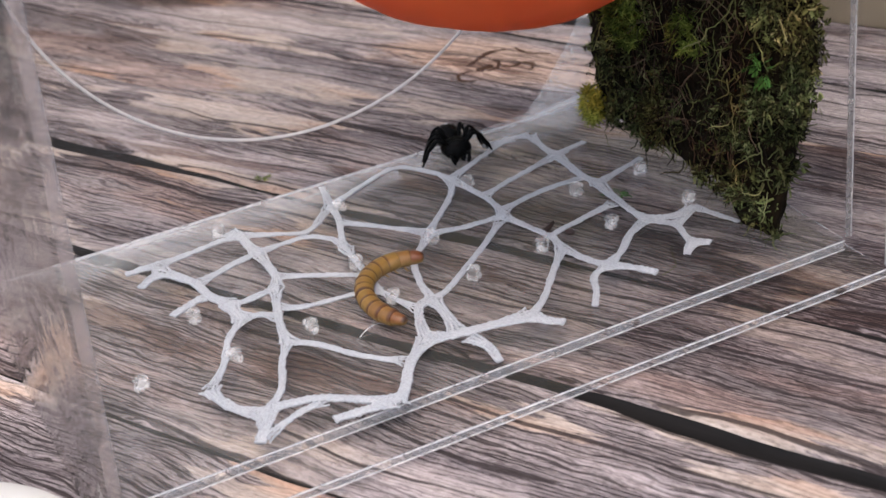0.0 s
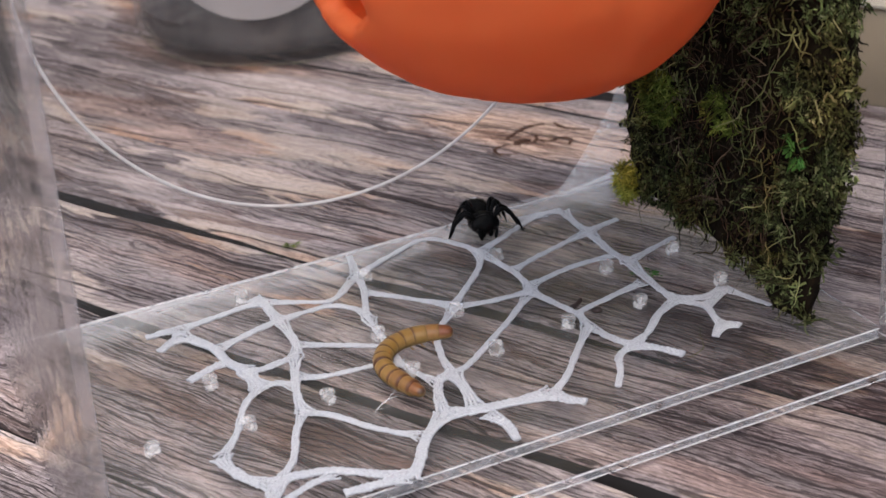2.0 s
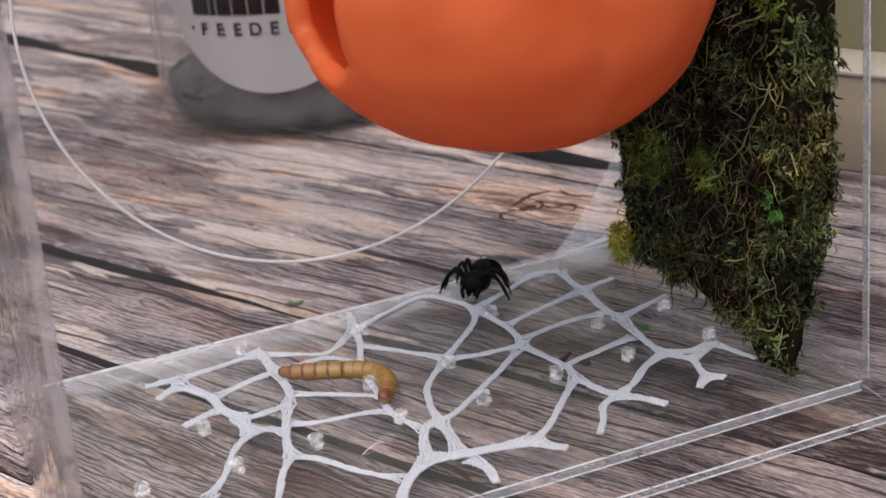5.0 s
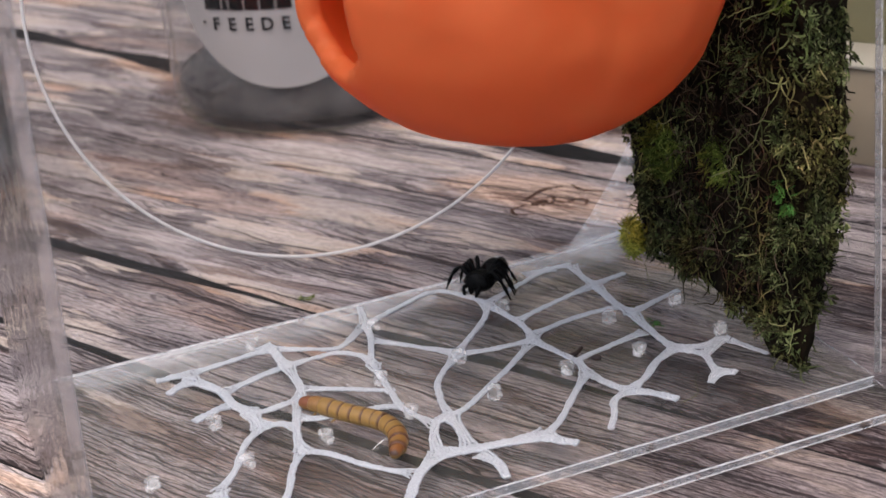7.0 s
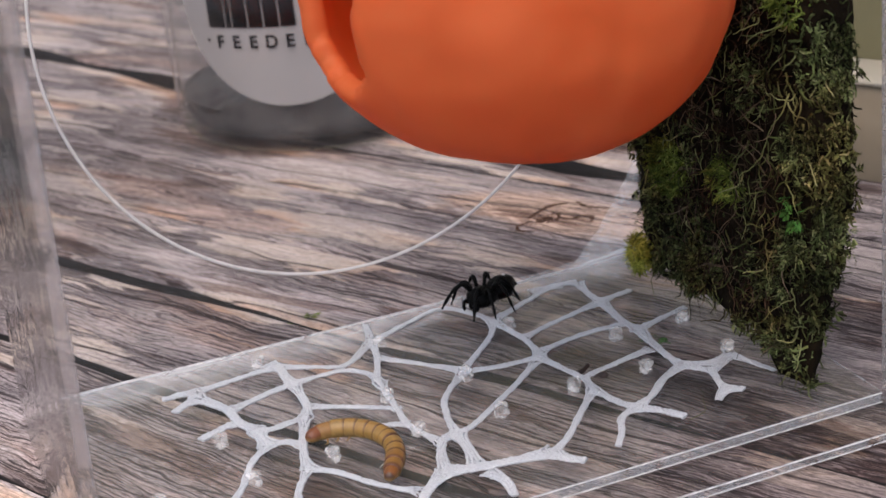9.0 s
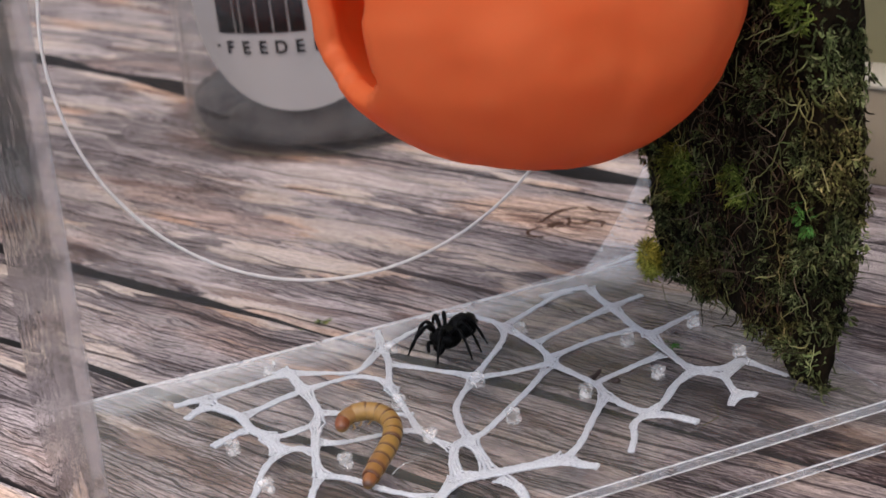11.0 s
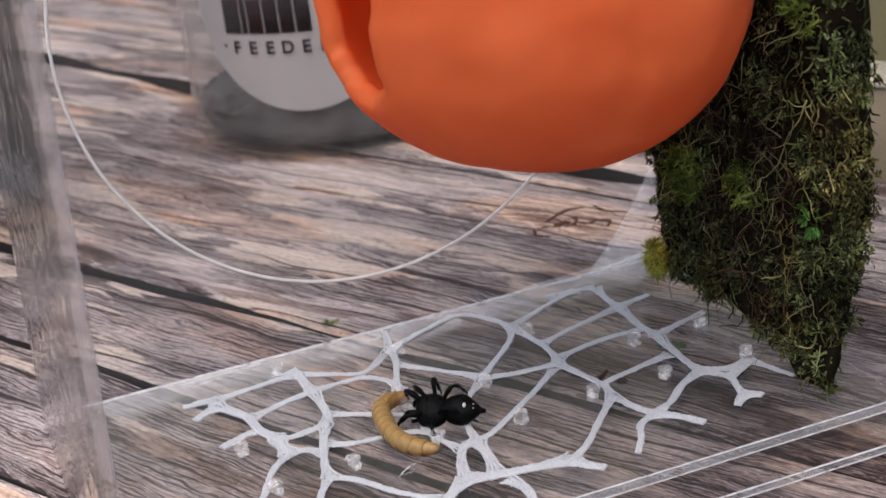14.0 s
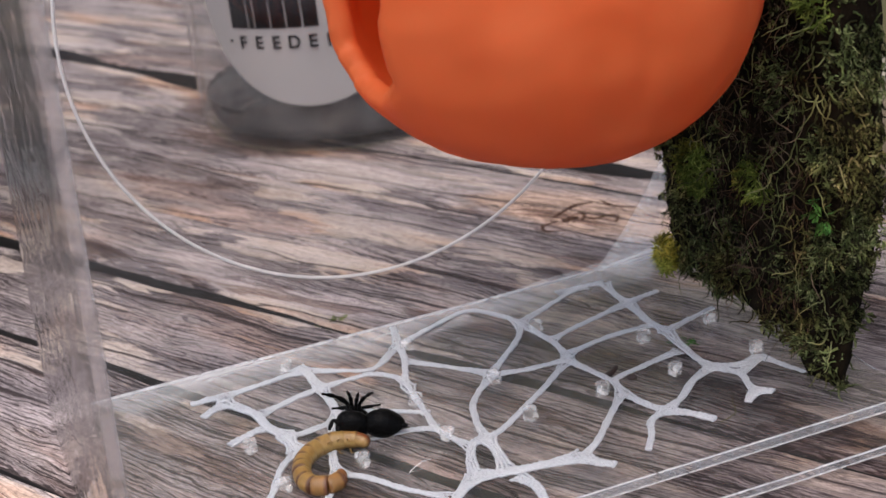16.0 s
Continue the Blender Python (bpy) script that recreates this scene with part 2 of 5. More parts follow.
    n.bump(n.math("ADD", height, n.math("MULTIPLY", bare, -0.25)), 0.0006, 0.6)
    return n.set(Base_Color=colour, Roughness=0.85, Specular_IOR_Level=0.04)


# near black: the shade inside the board gaps is put into this colour
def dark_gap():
    n = Nodes("gap_shade_wood")
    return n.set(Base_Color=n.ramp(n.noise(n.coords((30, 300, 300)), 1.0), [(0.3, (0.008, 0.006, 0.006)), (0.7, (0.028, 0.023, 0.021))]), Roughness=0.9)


def clear_sheet(name, low, high, ripple=0.0, face_on=0.02, glancing=0.7):
    """A thin clear acrylic sheet: glossy surface, and a film of dust and fine scratches."""
    n = Nodes(name)
    n.set(Base_Color=(0.80, 0.79, 0.78), Roughness=0.7)
    clear = n.tree.nodes.new("ShaderNodeBsdfTransparent")
    clear.inputs["Color"].default_value = (0.98, 0.98, 0.98, 1.0)
    gloss = n.tree.nodes.new("ShaderNodeBsdfGlossy")
    gloss.inputs["Roughness"].default_value = 0.015
    if ripple:
        wave = n.tree.nodes.new("ShaderNodeBump")
        wave.inputs["Strength"].default_value, wave.inputs["Distance"].default_value = ripple, 0.0005
        n.link(n.noise(n.coords((70, 70, 130)), 1.0, 3.0, 0.5, 1.0), wave.inputs["Height"])
        n.link(wave.outputs[0], gloss.inputs["Normal"])
    facing = n.tree.nodes.new("ShaderNodeLayerWeight")
    facing.inputs["Blend"].default_value = 0.5
    shine = n.tree.nodes.new("ShaderNodeMixShader")
    n.link(n.math("ADD", n.math("MULTIPLY", n.math("POWER", facing.outputs["Facing"], 5.0), glancing), face_on), shine.inputs[0])
    n.link(clear.outputs[0], shine.inputs[1])
    n.link(gloss.outputs[0], shine.inputs[2])
    cover = n.grey(n.noise(n.coords((110, 110, 110)), 1.0, 7.0, 0.68), [(0.35, low), (0.65, high)])
    blend = n.tree.nodes.new("ShaderNodeMixShader")
    n.link(cover, blend.inputs[0])
    n.link(shine.outputs[0], blend.inputs[1])
    n.link(n.bsdf.outputs[0], blend.inputs[2])
    n.link(blend.outputs[0], n.tree.nodes["Material Output"].inputs["Surface"])
    return n.material


def plain(name, low, high, scale, rough, bump=0.0, detail=4.0, **more):
    n = Nodes(name)
    f = n.noise(n.coords((scale, scale, scale)), 1.0, detail, 0.6)
    if bump:
        n.bump(f, bump, 0.8)
    return n.set(Base_Color=n.ramp(f, [(0.3, low), (0.7, high)]), Roughness=rough, **more)


def lace():
    n = Nodes("white_lace")
    thread = n.noise(n.coords((2600, 2600, 2600)), 1.0, 3.0, 0.6)
    big = n.noise(n.coords((500, 500, 500)), 1.0, 3.0, 0.6)
    n.bump(n.math("ADD", thread, big), 0.0002, 0.7)
    return n.set(Base_Color=n.ramp(thread, [(0.25, (0.31, 0.313, 0.322)), (0.6, (0.44, 0.444, 0.457))]), Roughness=0.85, Sheen_Weight=0.15)


def moss_colour(name, stops):
    n = Nodes(name)
    geo = n.tree.nodes.new("ShaderNodeNewGeometry")
    col = n.ramp(geo.outputs["Random Per Island"], stops)
    patch = n.noise(n.coords((120, 120, 120)), 1.0, 3.0)
    rust = n.grey(n.noise(n.coords((85, 85, 85)), 1.0, 3.0, 0.6), [(0.48, 0.0), (0.62, 0.65)])
    col = n.mix("MIX", rust, col, n.mix("MULTIPLY", 1.0, col, (1.25, 0.80, 0.62)))
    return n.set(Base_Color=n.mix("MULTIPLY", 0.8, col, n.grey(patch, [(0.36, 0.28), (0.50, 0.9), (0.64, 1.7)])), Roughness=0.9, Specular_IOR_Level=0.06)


def silk(name, low, mid, high, fade=False, soft_rim=False):
    n = Nodes(name)
    threads = n.noise(n.coords((260, 900, 700) if soft_rim else (70, 420, 300)), 1.0, 5.0, 0.6, 0.3)
    cover = n.grey(threads, [(0.30, low), (0.5, mid), (0.7, high)])
    if fade:
        place = n.tree.nodes.new("ShaderNodeSeparateXYZ")
        n.link(n.coords((1, 1, 1)), place.inputs[0])
        inward = n.math("DIVIDE", n.math("SUBTRACT", place.outputs["Y"], 6.9 * U), 1.3 * U)
        cover = n.math("MULTIPLY", cover, n.grey(inward, [(0.05, 0.0), (0.6, 0.7), (1.0, 1.0)]))
    if soft_rim:
        sheet = n.tree.nodes.new("ShaderNodeSeparateXYZ")
        n.link(n.coords((1, 1, 1), "UV"), sheet.inputs[0])
        cover = n.math("MULTIPLY", cover, n.grey(sheet.outputs["Y"], [(0.0, 0.9), (0.05, 1.15), (0.14, 1.0), (0.6, 0.85), (1.0, 0.45)]))
    n.set(Base_Color=(0.82, 0.81, 0.80), Roughness=0.8)
    clear = n.tree.nodes.new("ShaderNodeBsdfTransparent")
    blend = n.tree.nodes.new("ShaderNodeMixShader")
    n.link(cover, blend.inputs[0])
    n.link(clear.outputs[0], blend.inputs[1])
    n.link(n.bsdf.outputs[0], blend.inputs[2])
    n.link(blend.outputs[0], n.tree.nodes["Material Output"].inputs["Surface"])
    return n.material


def clouded(name, clear_share, low=(0.66, 0.61, 0.55), high=(0.86, 0.80, 0.73), vary=0.8):
    """Clear plastic that scatters a part of its light."""
    n = Nodes(name)
    f = n.noise(n.coords((400, 400, 400)), 1.0, 3.0)
    n.set(Base_Color=n.ramp(f, [(0.3, low), (0.7, high)]), Roughness=0.5)
    clear = n.tree.nodes.new("ShaderNodeBsdfTransparent")
    blend = n.tree.nodes.new("ShaderNodeMixShader")
    n.link(n.math("ADD", n.math("MULTIPLY", n.math("SUBTRACT", f, 0.5), vary), clear_share), blend.inputs[0])
    n.link(n.bsdf.outputs[0], blend.inputs[1])
    n.link(clear.outputs[0], blend.inputs[2])
    n.link(blend.outputs[0], n.tree.nodes["Material Output"].inputs["Surface"])
    return n.material


def worm_skin(name, light, dark):
    """Amber rings with a darker band at the rear rim of each ring."""
    n = Nodes(name)
    tc = n.tree.nodes.new("ShaderNodeTexCoord")
    sep = n.tree.nodes.new("ShaderNodeSeparateXYZ")
    n.link(tc.outputs["Object"], sep.inputs[0])
    along = n.math("ADD", n.math("MULTIPLY", sep.outputs["X"], 1.0 / (0.29 * U)), 0.5)
    band = n.grey(along, [(0.05, 0.4), (0.12, 0.0), (0.76, 0.0), (0.87, 0.75), (0.96, 1.0)])
    speck = n.noise(n.coords((900, 900, 900)), 1.0, 3.0)
    body = n.mix("MULTIPLY", 0.5, light, n.grey(speck, [(0.3, 0.7), (0.7, 1.15)])) if not isinstance(light, tuple) else n.ramp(speck, [(0.3, tuple(c * 0.8 for c in light)), (0.7, light)])
    belly = n.grey(n.math("ADD", n.math("MULTIPLY", sep.outputs["Z"], 1.0 / (0.36 * U)), 0.5), [(0.35, 0.78), (0.58, 0.0)])
    skin = n.mix("MIX", belly, n.mix("MIX", band, body, dark), n.ramp(speck, [(0.3, (0.21, 0.120, 0.034)), (0.7, (0.32, 0.200, 0.064))]))
    return n.set(Base_Color=skin, Roughness=0.42, Subsurface_Weight=0.15, Subsurface_Radius=(0.8, 0.5, 0.2), Subsurface_Scale=0.001)


def orange_resin():
    """Printed plastic that lets some light through, with a faint cloudy mottle."""
    n = Nodes("orange_resin")
    cloud = n.noise(n.coords((45, 45, 45)), 1.0, 3.0)
    fine = n.noise(n.coords((900, 900, 900)), 1.0, 3.0)
    n.bump(n.math("ADD", n.math("MULTIPLY", cloud, 0.7), n.math("MULTIPLY", fine, 0.06)), 0.0010, 0.5)
    n.set(Base_Color=n.ramp(cloud, [(0.35, (0.67, 0.150, 0.040)), (0.65, (0.73, 0.185, 0.058))]), Roughness=0.55, Specular_IOR_Level=0.25)
    glow = n.tree.nodes.new("ShaderNodeBsdfTranslucent")
    glow.inputs["Color"].default_value = (0.86, 0.20, 0.055, 1.0)
    blend = n.tree.nodes.new("ShaderNodeMixShader")
    blend.inputs[0].default_value = 0.48
    n.link(n.bsdf.outputs[0], blend.inputs[1])
    n.link(glow.outputs[0], blend.inputs[2])
    n.link(blend.outputs[0], n.tree.nodes["Material Output"].inputs["Surface"])
    return n.material


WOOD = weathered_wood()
GAP = dark_gap()
ACRYLIC = clear_sheet("clear_acrylic", 0.0, 0.008)
DUSTY = clear_sheet("dusty_acrylic", 0.003, 0.030, 0.0, 0.036, 0.94)
RIPPLED = clear_sheet("rippled_acrylic", 0.0, 0.02, 1.0, 0.04, 0.96)
BAR = clouded("thick_cut_edge", 0.50, (0.20, 0.18, 0.175), (0.34, 0.315, 0.30), 1.6)
STUD = clouded("clear_stud", 0.82, (0.70, 0.67, 0.64), (0.92, 0.88, 0.84), vary=2.0)
EDGE = clouded("polished_cut_edge", 0.72, (0.27, 0.26, 0.265), (0.47, 0.46, 0.465), 1.6)
# pale strips along rims and seams: edge glow of the sheets put into colour
LIT_SEAM = clouded("lit_edge_seam", 0.45, (0.50, 0.48, 0.475), (0.62, 0.60, 0.60), 1.6)
HAZE = clouded("hazy_rim", 0.80, (0.42, 0.345, 0.325), (0.54, 0.45, 0.425), 1.0)
LACE = lace()
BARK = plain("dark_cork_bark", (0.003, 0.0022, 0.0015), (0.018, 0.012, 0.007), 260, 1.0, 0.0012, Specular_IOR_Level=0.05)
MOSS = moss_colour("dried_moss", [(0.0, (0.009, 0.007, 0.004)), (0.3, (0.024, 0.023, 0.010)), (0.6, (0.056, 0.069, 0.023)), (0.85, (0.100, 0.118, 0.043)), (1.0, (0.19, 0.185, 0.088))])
SPRIG = moss_colour("green_sprig", [(0.0, (0.028, 0.082, 0.016)), (1.0, (0.075, 0.19, 0.042))])
LICHEN = moss_colour("yellow_green_moss", [(0.0, (0.12, 0.14, 0.02)), (1.0, (0.39, 0.40, 0.075))])
CUSHION = moss_colour("curly_moss", [(0.0, (0.05, 0.07, 0.012)), (0.6, (0.11, 0.145, 0.026)), (1.0, (0.24, 0.27, 0.06))])
STEM = moss_colour("moss_stem", [(0.0, (0.026, 0.028, 0.011)), (0.6, (0.086, 0.096, 0.035)), (1.0, (0.20, 0.20, 0.088))])
ROOT = moss_colour("brown_rootlets", [(0.0, (0.014, 0.009, 0.006)), (0.6, (0.050, 0.034, 0.022)), (1.0, (0.125, 0.090, 0.060))])
SILK = silk("spider_silk", 0.15, 0.22, 0.33, False, True)
SILK_BAND = silk("silk_film", 0.10, 0.24, 0.42, True)
PUMPKIN = orange_resin()
WORM = worm_skin("mealworm_skin", (0.27, 0.148, 0.035), (0.072, 0.026, 0.009))
WORM_END = worm_skin("mealworm_end_skin", (0.17, 0.050, 0.014), (0.035, 0.012, 0.006))
WORM_TAIL = worm_skin("mealworm_tail_skin", (0.20, 0.072, 0.019), (0.05, 0.018, 0.008))
WORM_FORE = worm_skin("mealworm_fore_skin", (0.235, 0.112, 0.028), (0.085, 0.028, 0.009))
SPOT = plain("white_hair", (0.26, 0.26, 0.25), (0.42, 0.42, 0.40), 2500, 0.8, 0.0002)
SPIDER = plain("black_spider_hair", (0.0012, 0.0012, 0.0012), (0.005, 0.0046, 0.0046), 1800, 0.36, 0.0002, Specular_IOR_Level=0.05)
JAR = clear_sheet("jar_plastic", 0.004, 0.040, 0.0, 0.04, 0.9)
BEDDING = plain("grey_bedding", (0.004, 0.0037, 0.0037), (0.055, 0.048, 0.046), 210, 0.95, 0.001)
LABEL = plain("white_label", (0.27, 0.242, 0.236), (0.315, 0.284, 0.277), 60, 0.6)
INK = plain("black_ink", (0.006, 0.006, 0.008), (0.016, 0.016, 0.018), 600, 0.8, Specular_IOR_Level=0.1)
CAP = plain("cream_paint", (0.31, 0.27, 0.21), (0.37, 0.33, 0.26), 60, 0.6)
TUB = plain("grey_green_plastic", (0.055, 0.058, 0.048), (0.095, 0.098, 0.085), 40, 0.4)
LEDGE = plain("beige_render", (0.27, 0.21, 0.14), (0.33, 0.26, 0.175), 90, 0.85, 0.0003)
WHITE = plain("white_paint", (0.44, 0.41, 0.37), (0.50, 0.47, 0.43), 60, 0.6)
BACKWALL = plain("pale_yellow_wall", (0.17, 0.15, 0.075), (0.22, 0.19, 0.10), 12, 0.9)
GROUND = plain("patio_concrete", (0.22, 0.21, 0.20), (0.34, 0.33, 0.31), 20, 0.9, 0.002)
KNOT = plain("brown_knot", (0.025, 0.012, 0.008), (0.115, 0.062, 0.040), 700, 0.95, Specular_IOR_Level=0.02)
CRUMB = plain("dark_brown_crumb", (0.010, 0.006, 0.005), (0.040, 0.018, 0.012), 900, 0.7, 0.0003)

# ---- table ----
ALONG = -61.0  # the way of the boards
GAPS = (-40.0, -32.0, -24.5, -17.3, -9.0, -1.2, 2.80, 6.5, 9.9, 13.1, 16.1, 17.65, 21.2, 25.0, 29.0, 33.0, 37.0, 41.0)
OPEN = {2.80: 0.42, 6.5: 0.42, 17.65: 0.80, 16.1: 0.20, -1.2: 0.07, 9.9: 0.05, 13.1: 0.06}


TONES = {-9.0: 1.25, -1.2: 1.06, 2.80: 0.93, 6.5: 0.86, 9.9: 0.82, 13.1: 0.98, 16.1: 0.92, 17.65: 0.86, 21.2: 0.82, 25.0: 0.82, 29.0: 0.82}  # some boards are paler; the near-to-far fall is light put into colour


def gap_share(edge, x):
    """Some gaps between boards close along their way."""
    if edge == 6.5:
        return 1.0 if x < -4.0 else max(0.28, 1.0 - 0.17 * (x + 4.0))
    if edge == 2.80:
        return 0.6 if x < 0.0 else min(0.75, 0.6 + 0.03 * x)
    if edge == 17.65:
        return 1.0 if x < -3.0 else 0.15
    return 1.0


def askew(edge, x):
    """The far boards were laid a little out of true."""
    return 0.083 * max(0.0, -7.0 - x) if edge > 17.0 else 0.0


table = thing("table_top", "weathered grey brown wooden plank table top", "table", P(0, 0, 0, rz=ALONG), kind="structure")


def plank(a, b, seed):
    rnd = random.Random(seed)
    off = rnd.uniform(0, 50)
    n, x0, x1 = 220, -70.0, 60.0
    verts, faces = [], []
    for i in range(n + 1):
        x = x0 + (x1 - x0) * i / n
        ga, gb = OPEN.get(a, 0.05) * gap_share(a, x), OPEN.get(b, 0.05) * gap_share(b, x)
        wa = noise.noise((x * 0.22, off, a)) * ga * 0.7 + noise.noise((x * 1.1, off, a)) * 0.05
        wb = noise.noise((x * 0.22, off + 9, b)) * gb * 0.7 + noise.noise((x * 1.1, off + 9, b)) * 0.05
        ya, yb = a + askew(a, x) + ga / 2 + wa, b + askew(b, x) - gb / 2 + wb
        for y, z in ((ya, -1.8), (ya, -0.07), (ya + 0.07, 0.0), (yb - 0.07, 0.0), (yb, -0.07), (yb, -1.8)):
            verts.append((x, y, z))
    for i in range(n):
        for k in range(5):
            p = i * 6 + k
            faces.append((p, p + 6, p + 7, p + 1))
    faces.append((0, 1, 2, 3, 4, 5))
    faces.append(tuple(n * 6 + k for k in (5, 4, 3, 2, 1, 0)))
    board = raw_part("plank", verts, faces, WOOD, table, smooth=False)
    board.color = (*(TONES.get(a, 1.0) * c for c in (1.0, 0.985, 0.975)), 1.0)
    # side faces take the gap tone, so the gaps' shade sits in their colour
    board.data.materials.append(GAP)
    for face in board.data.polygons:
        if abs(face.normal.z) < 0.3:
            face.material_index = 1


for number, (a, b) in enumerate(zip(GAPS, GAPS[1:])):
    plank(a, b, number)
# near-black sheet below the gaps stands for the shade at their bottom
part("table_board", box_bm(-70, 60, -40.2, 47.2, -2.8, -1.81, 0), GAP, table, "near-black board that gives the plank gaps their shade", smooth=False)


# a brown knot in one board: an eye, and dark wisps of grain that bend round it
KNOT_WISPS = [
    (0.24, [(-6.48, 13.66), (-6.50, 13.88), (-6.38, 14.16)]),
    (0.13, [(-6.90, 13.78), (-6.94, 14.32), (-6.90, 14.77), (-6.62, 15.12)]),
    (0.07, [(-6.28, 13.72), (-6.20, 14.10), (-6.42, 14.38), (-6.62, 14.22)]),
    (0.085, [(-6.23, 14.21), (-5.89, 14.22), (-5.76, 14.54), (-5.48, 14.55), (-5.33, 14.26)]),
    (0.08, [(-6.49, 15.30), (-6.0, 15.10), (-5.39, 15.28)]),
    (0.06, [(-6.68, 13.72), (-6.82, 13.28), (-6.56, 13.05), (-6.12, 13.26)]),
]
for wide, line in KNOT_WISPS:
    bm = bmesh.new()
    pts = spline([(x, y, 0.002) for x, y in line], 24)
    sweep(bm, pts, [0.015 + wide * (0.35 + 1.1 * abs(noise.noise((i * 0.9, wide * 90, 3)))) * math.sin(math.pi * (i + 0.6) / 25.2) ** 0.6 for i in range(25)], 6, 0.08)
    part("knot_ring", bm, KNOT, table, "dark ring of a knot")

# ---- what lies round the table ----
ground = tagged(mesh_object("ground", box_bm(-3000, 3000, -3000, 3000, -90, -88, 0), GROUND, False), "grey concrete patio ground", "ground", kind="structure")
table_frame = tagged(mesh_object("table_frame", box_bm(-20, 20, -14, 30, -88, -2.85, 0.4), GAP, False), "dark wooden base under the table top", "table base", kind="structure")
ledge = thing("ledge", "beige rendered ledge with a cream painted top", "ledge", P(0, 0, 0, rz=ALONG), kind="structure")
part("ledge_front", box_bm(-11, 40, 19.4, 21.1, 0.004, 2.48, 0.05), LEDGE, ledge)
part("ledge_cap", box_bm(-11.1, 40.1, 19.33, 21.18, 2.49, 2.60, 0.03), CAP, ledge, "cream painted ledge top")
part("ledge_wall", box_bm(-11, 40, 21.2, 21.6, 0.004, 9.0, 0.05), BACKWALL, ledge, "pale yellow wall behind the ledge")
backdrop = tagged(mesh_object("backdrop", box_bm(-400, 400, -6, 6, -88, 260, 0), BACKWALL, False), "plain pale yellow wall far behind the table", "wall", kind="structure")
backdrop.matrix_basis = P(110, 210, 0, rz=-27.0)

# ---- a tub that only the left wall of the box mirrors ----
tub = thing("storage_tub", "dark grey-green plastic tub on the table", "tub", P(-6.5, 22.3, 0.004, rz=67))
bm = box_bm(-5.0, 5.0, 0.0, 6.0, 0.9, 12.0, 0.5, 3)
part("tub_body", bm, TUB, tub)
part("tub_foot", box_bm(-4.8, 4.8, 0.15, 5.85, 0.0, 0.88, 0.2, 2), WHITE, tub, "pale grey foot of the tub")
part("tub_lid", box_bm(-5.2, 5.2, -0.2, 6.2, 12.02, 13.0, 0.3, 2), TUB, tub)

# ---- clear box ----
X0, X1, Y1, YF, TOP = -3.98, 10.0, 8.254, -1.088, 15.0
terrarium = thing("terrarium", "clear acrylic box with an open front and a narrow rim", "terrarium", P(0, 0, 0))


def pane(name, *size, label="", parent=terrarium):
    ob = part(name, box_bm(*size, 0), ACRYLIC, parent, label, smooth=False)
    ob.visible_shadow = False
    return ob


def lean(ob):
    """The left wall leans a little inwards."""
    for v in ob.data.vertices:
        v.co.x += 0.04 * v.co.z
    return ob


pane("floor_panel", X0 + 0.03, X1 - 0.004, 0.0, Y1 - 0.004, 0.18, 0.4).data.materials[0] = DUSTY
back = pane("back_panel", X0 + 0.62, X1 - 0.004, Y1, Y1 + 0.3, 0.004, TOP)


lean(pane("left_panel", X0 - 0.30, X0 - 0.012, YF, Y1 + 0.3, 0.004, TOP)).data.materials[0] = RIPPLED
pane("right_panel", X1, X1 + 0.3, 0.0, Y1 + 0.3, 0.004, TOP)
pane("top_panel", X0 - 0.3, X1 + 0.3, 0.0, Y1 + 0.3, TOP + 0.004, TOP + 0.3)
for name, size in (("front_rim_bottom", (X0 - 0.01, X1 - 0.01, YF, -0.02, 0.1, 0.28)),
                   ("front_rim_right", (X1, X1 + 0.3, YF, -0.02, 0.004, TOP)),
                   ("front_rim_top", (X0 - 0.3, X1 + 0.28, YF, -0.02, TOP + 0.01, TOP + 0.3))):
    pane(name, *size)


def cut_edge(*size, material=EDGE):
    """A sheet's polished rim, seen end on; its edge glow is in the colour."""
    ob = part("cut_edge", box_bm(*size, 0.008, 1), material, terrarium)
    ob.visible_shadow = False
    return ob


cut_edge(X0, X1, -0.018, -0.004, 0.19, 0.385)
cut_edge(X0, X1, -0.055, -0.019, 0.37, 0.392, material=LIT_SEAM)
cut_edge(X0, X1, -0.055, -0.019, 0.19, 0.21, material=LIT_SEAM)
cut_edge(X0 - 0.3, X1 + 0.28, YF - 0.02, YF - 0.004, 0.11, 0.27)
cut_edge(X0 - 0.3, X1 + 0.28, YF - 0.055, YF - 0.021, 0.25, 0.272, material=LIT_SEAM)
cut_edge(X0 - 0.3, X1 + 0.28, YF - 0.055, YF - 0.021, 0.11, 0.13, material=LIT_SEAM)
cut_edge(X1 + 0.02, X1 + 0.15, -0.018, -0.004, 0.42, TOP, material=BAR)
cut_edge(X1 + 0.13, X1 + 0.155, -0.04, -0.019, 0.42, TOP, material=LIT_SEAM)
cut_edge(X1 + 0.02, X1 + 0.04, YF - 0.03, YF - 0.004, 0.34, TOP, material=LIT_SEAM)
cut_edge(X1 + 0.045, X1 + 0.125, YF - 0.02, YF - 0.004, 0.34, TOP, material=BAR)
cut_edge(X1 + 0.13, X1 + 0.15, YF - 0.03, YF - 0.004, 0.34, TOP, material=LIT_SEAM)
lean(cut_edge(X0 - 0.22, X0 - 0.03, YF - 0.03, YF - 0.006, 0.28, TOP, material=HAZE))
lean(cut_edge(X0 - 0.05, X0 - 0.028, YF - 0.05, YF - 0.032, 0.28, TOP, material=EDGE))
cut_edge(X0 + 0.03, X1, Y1 - 0.03, Y1 - 0.006, 0.405, 0.465, material=LIT_SEAM)
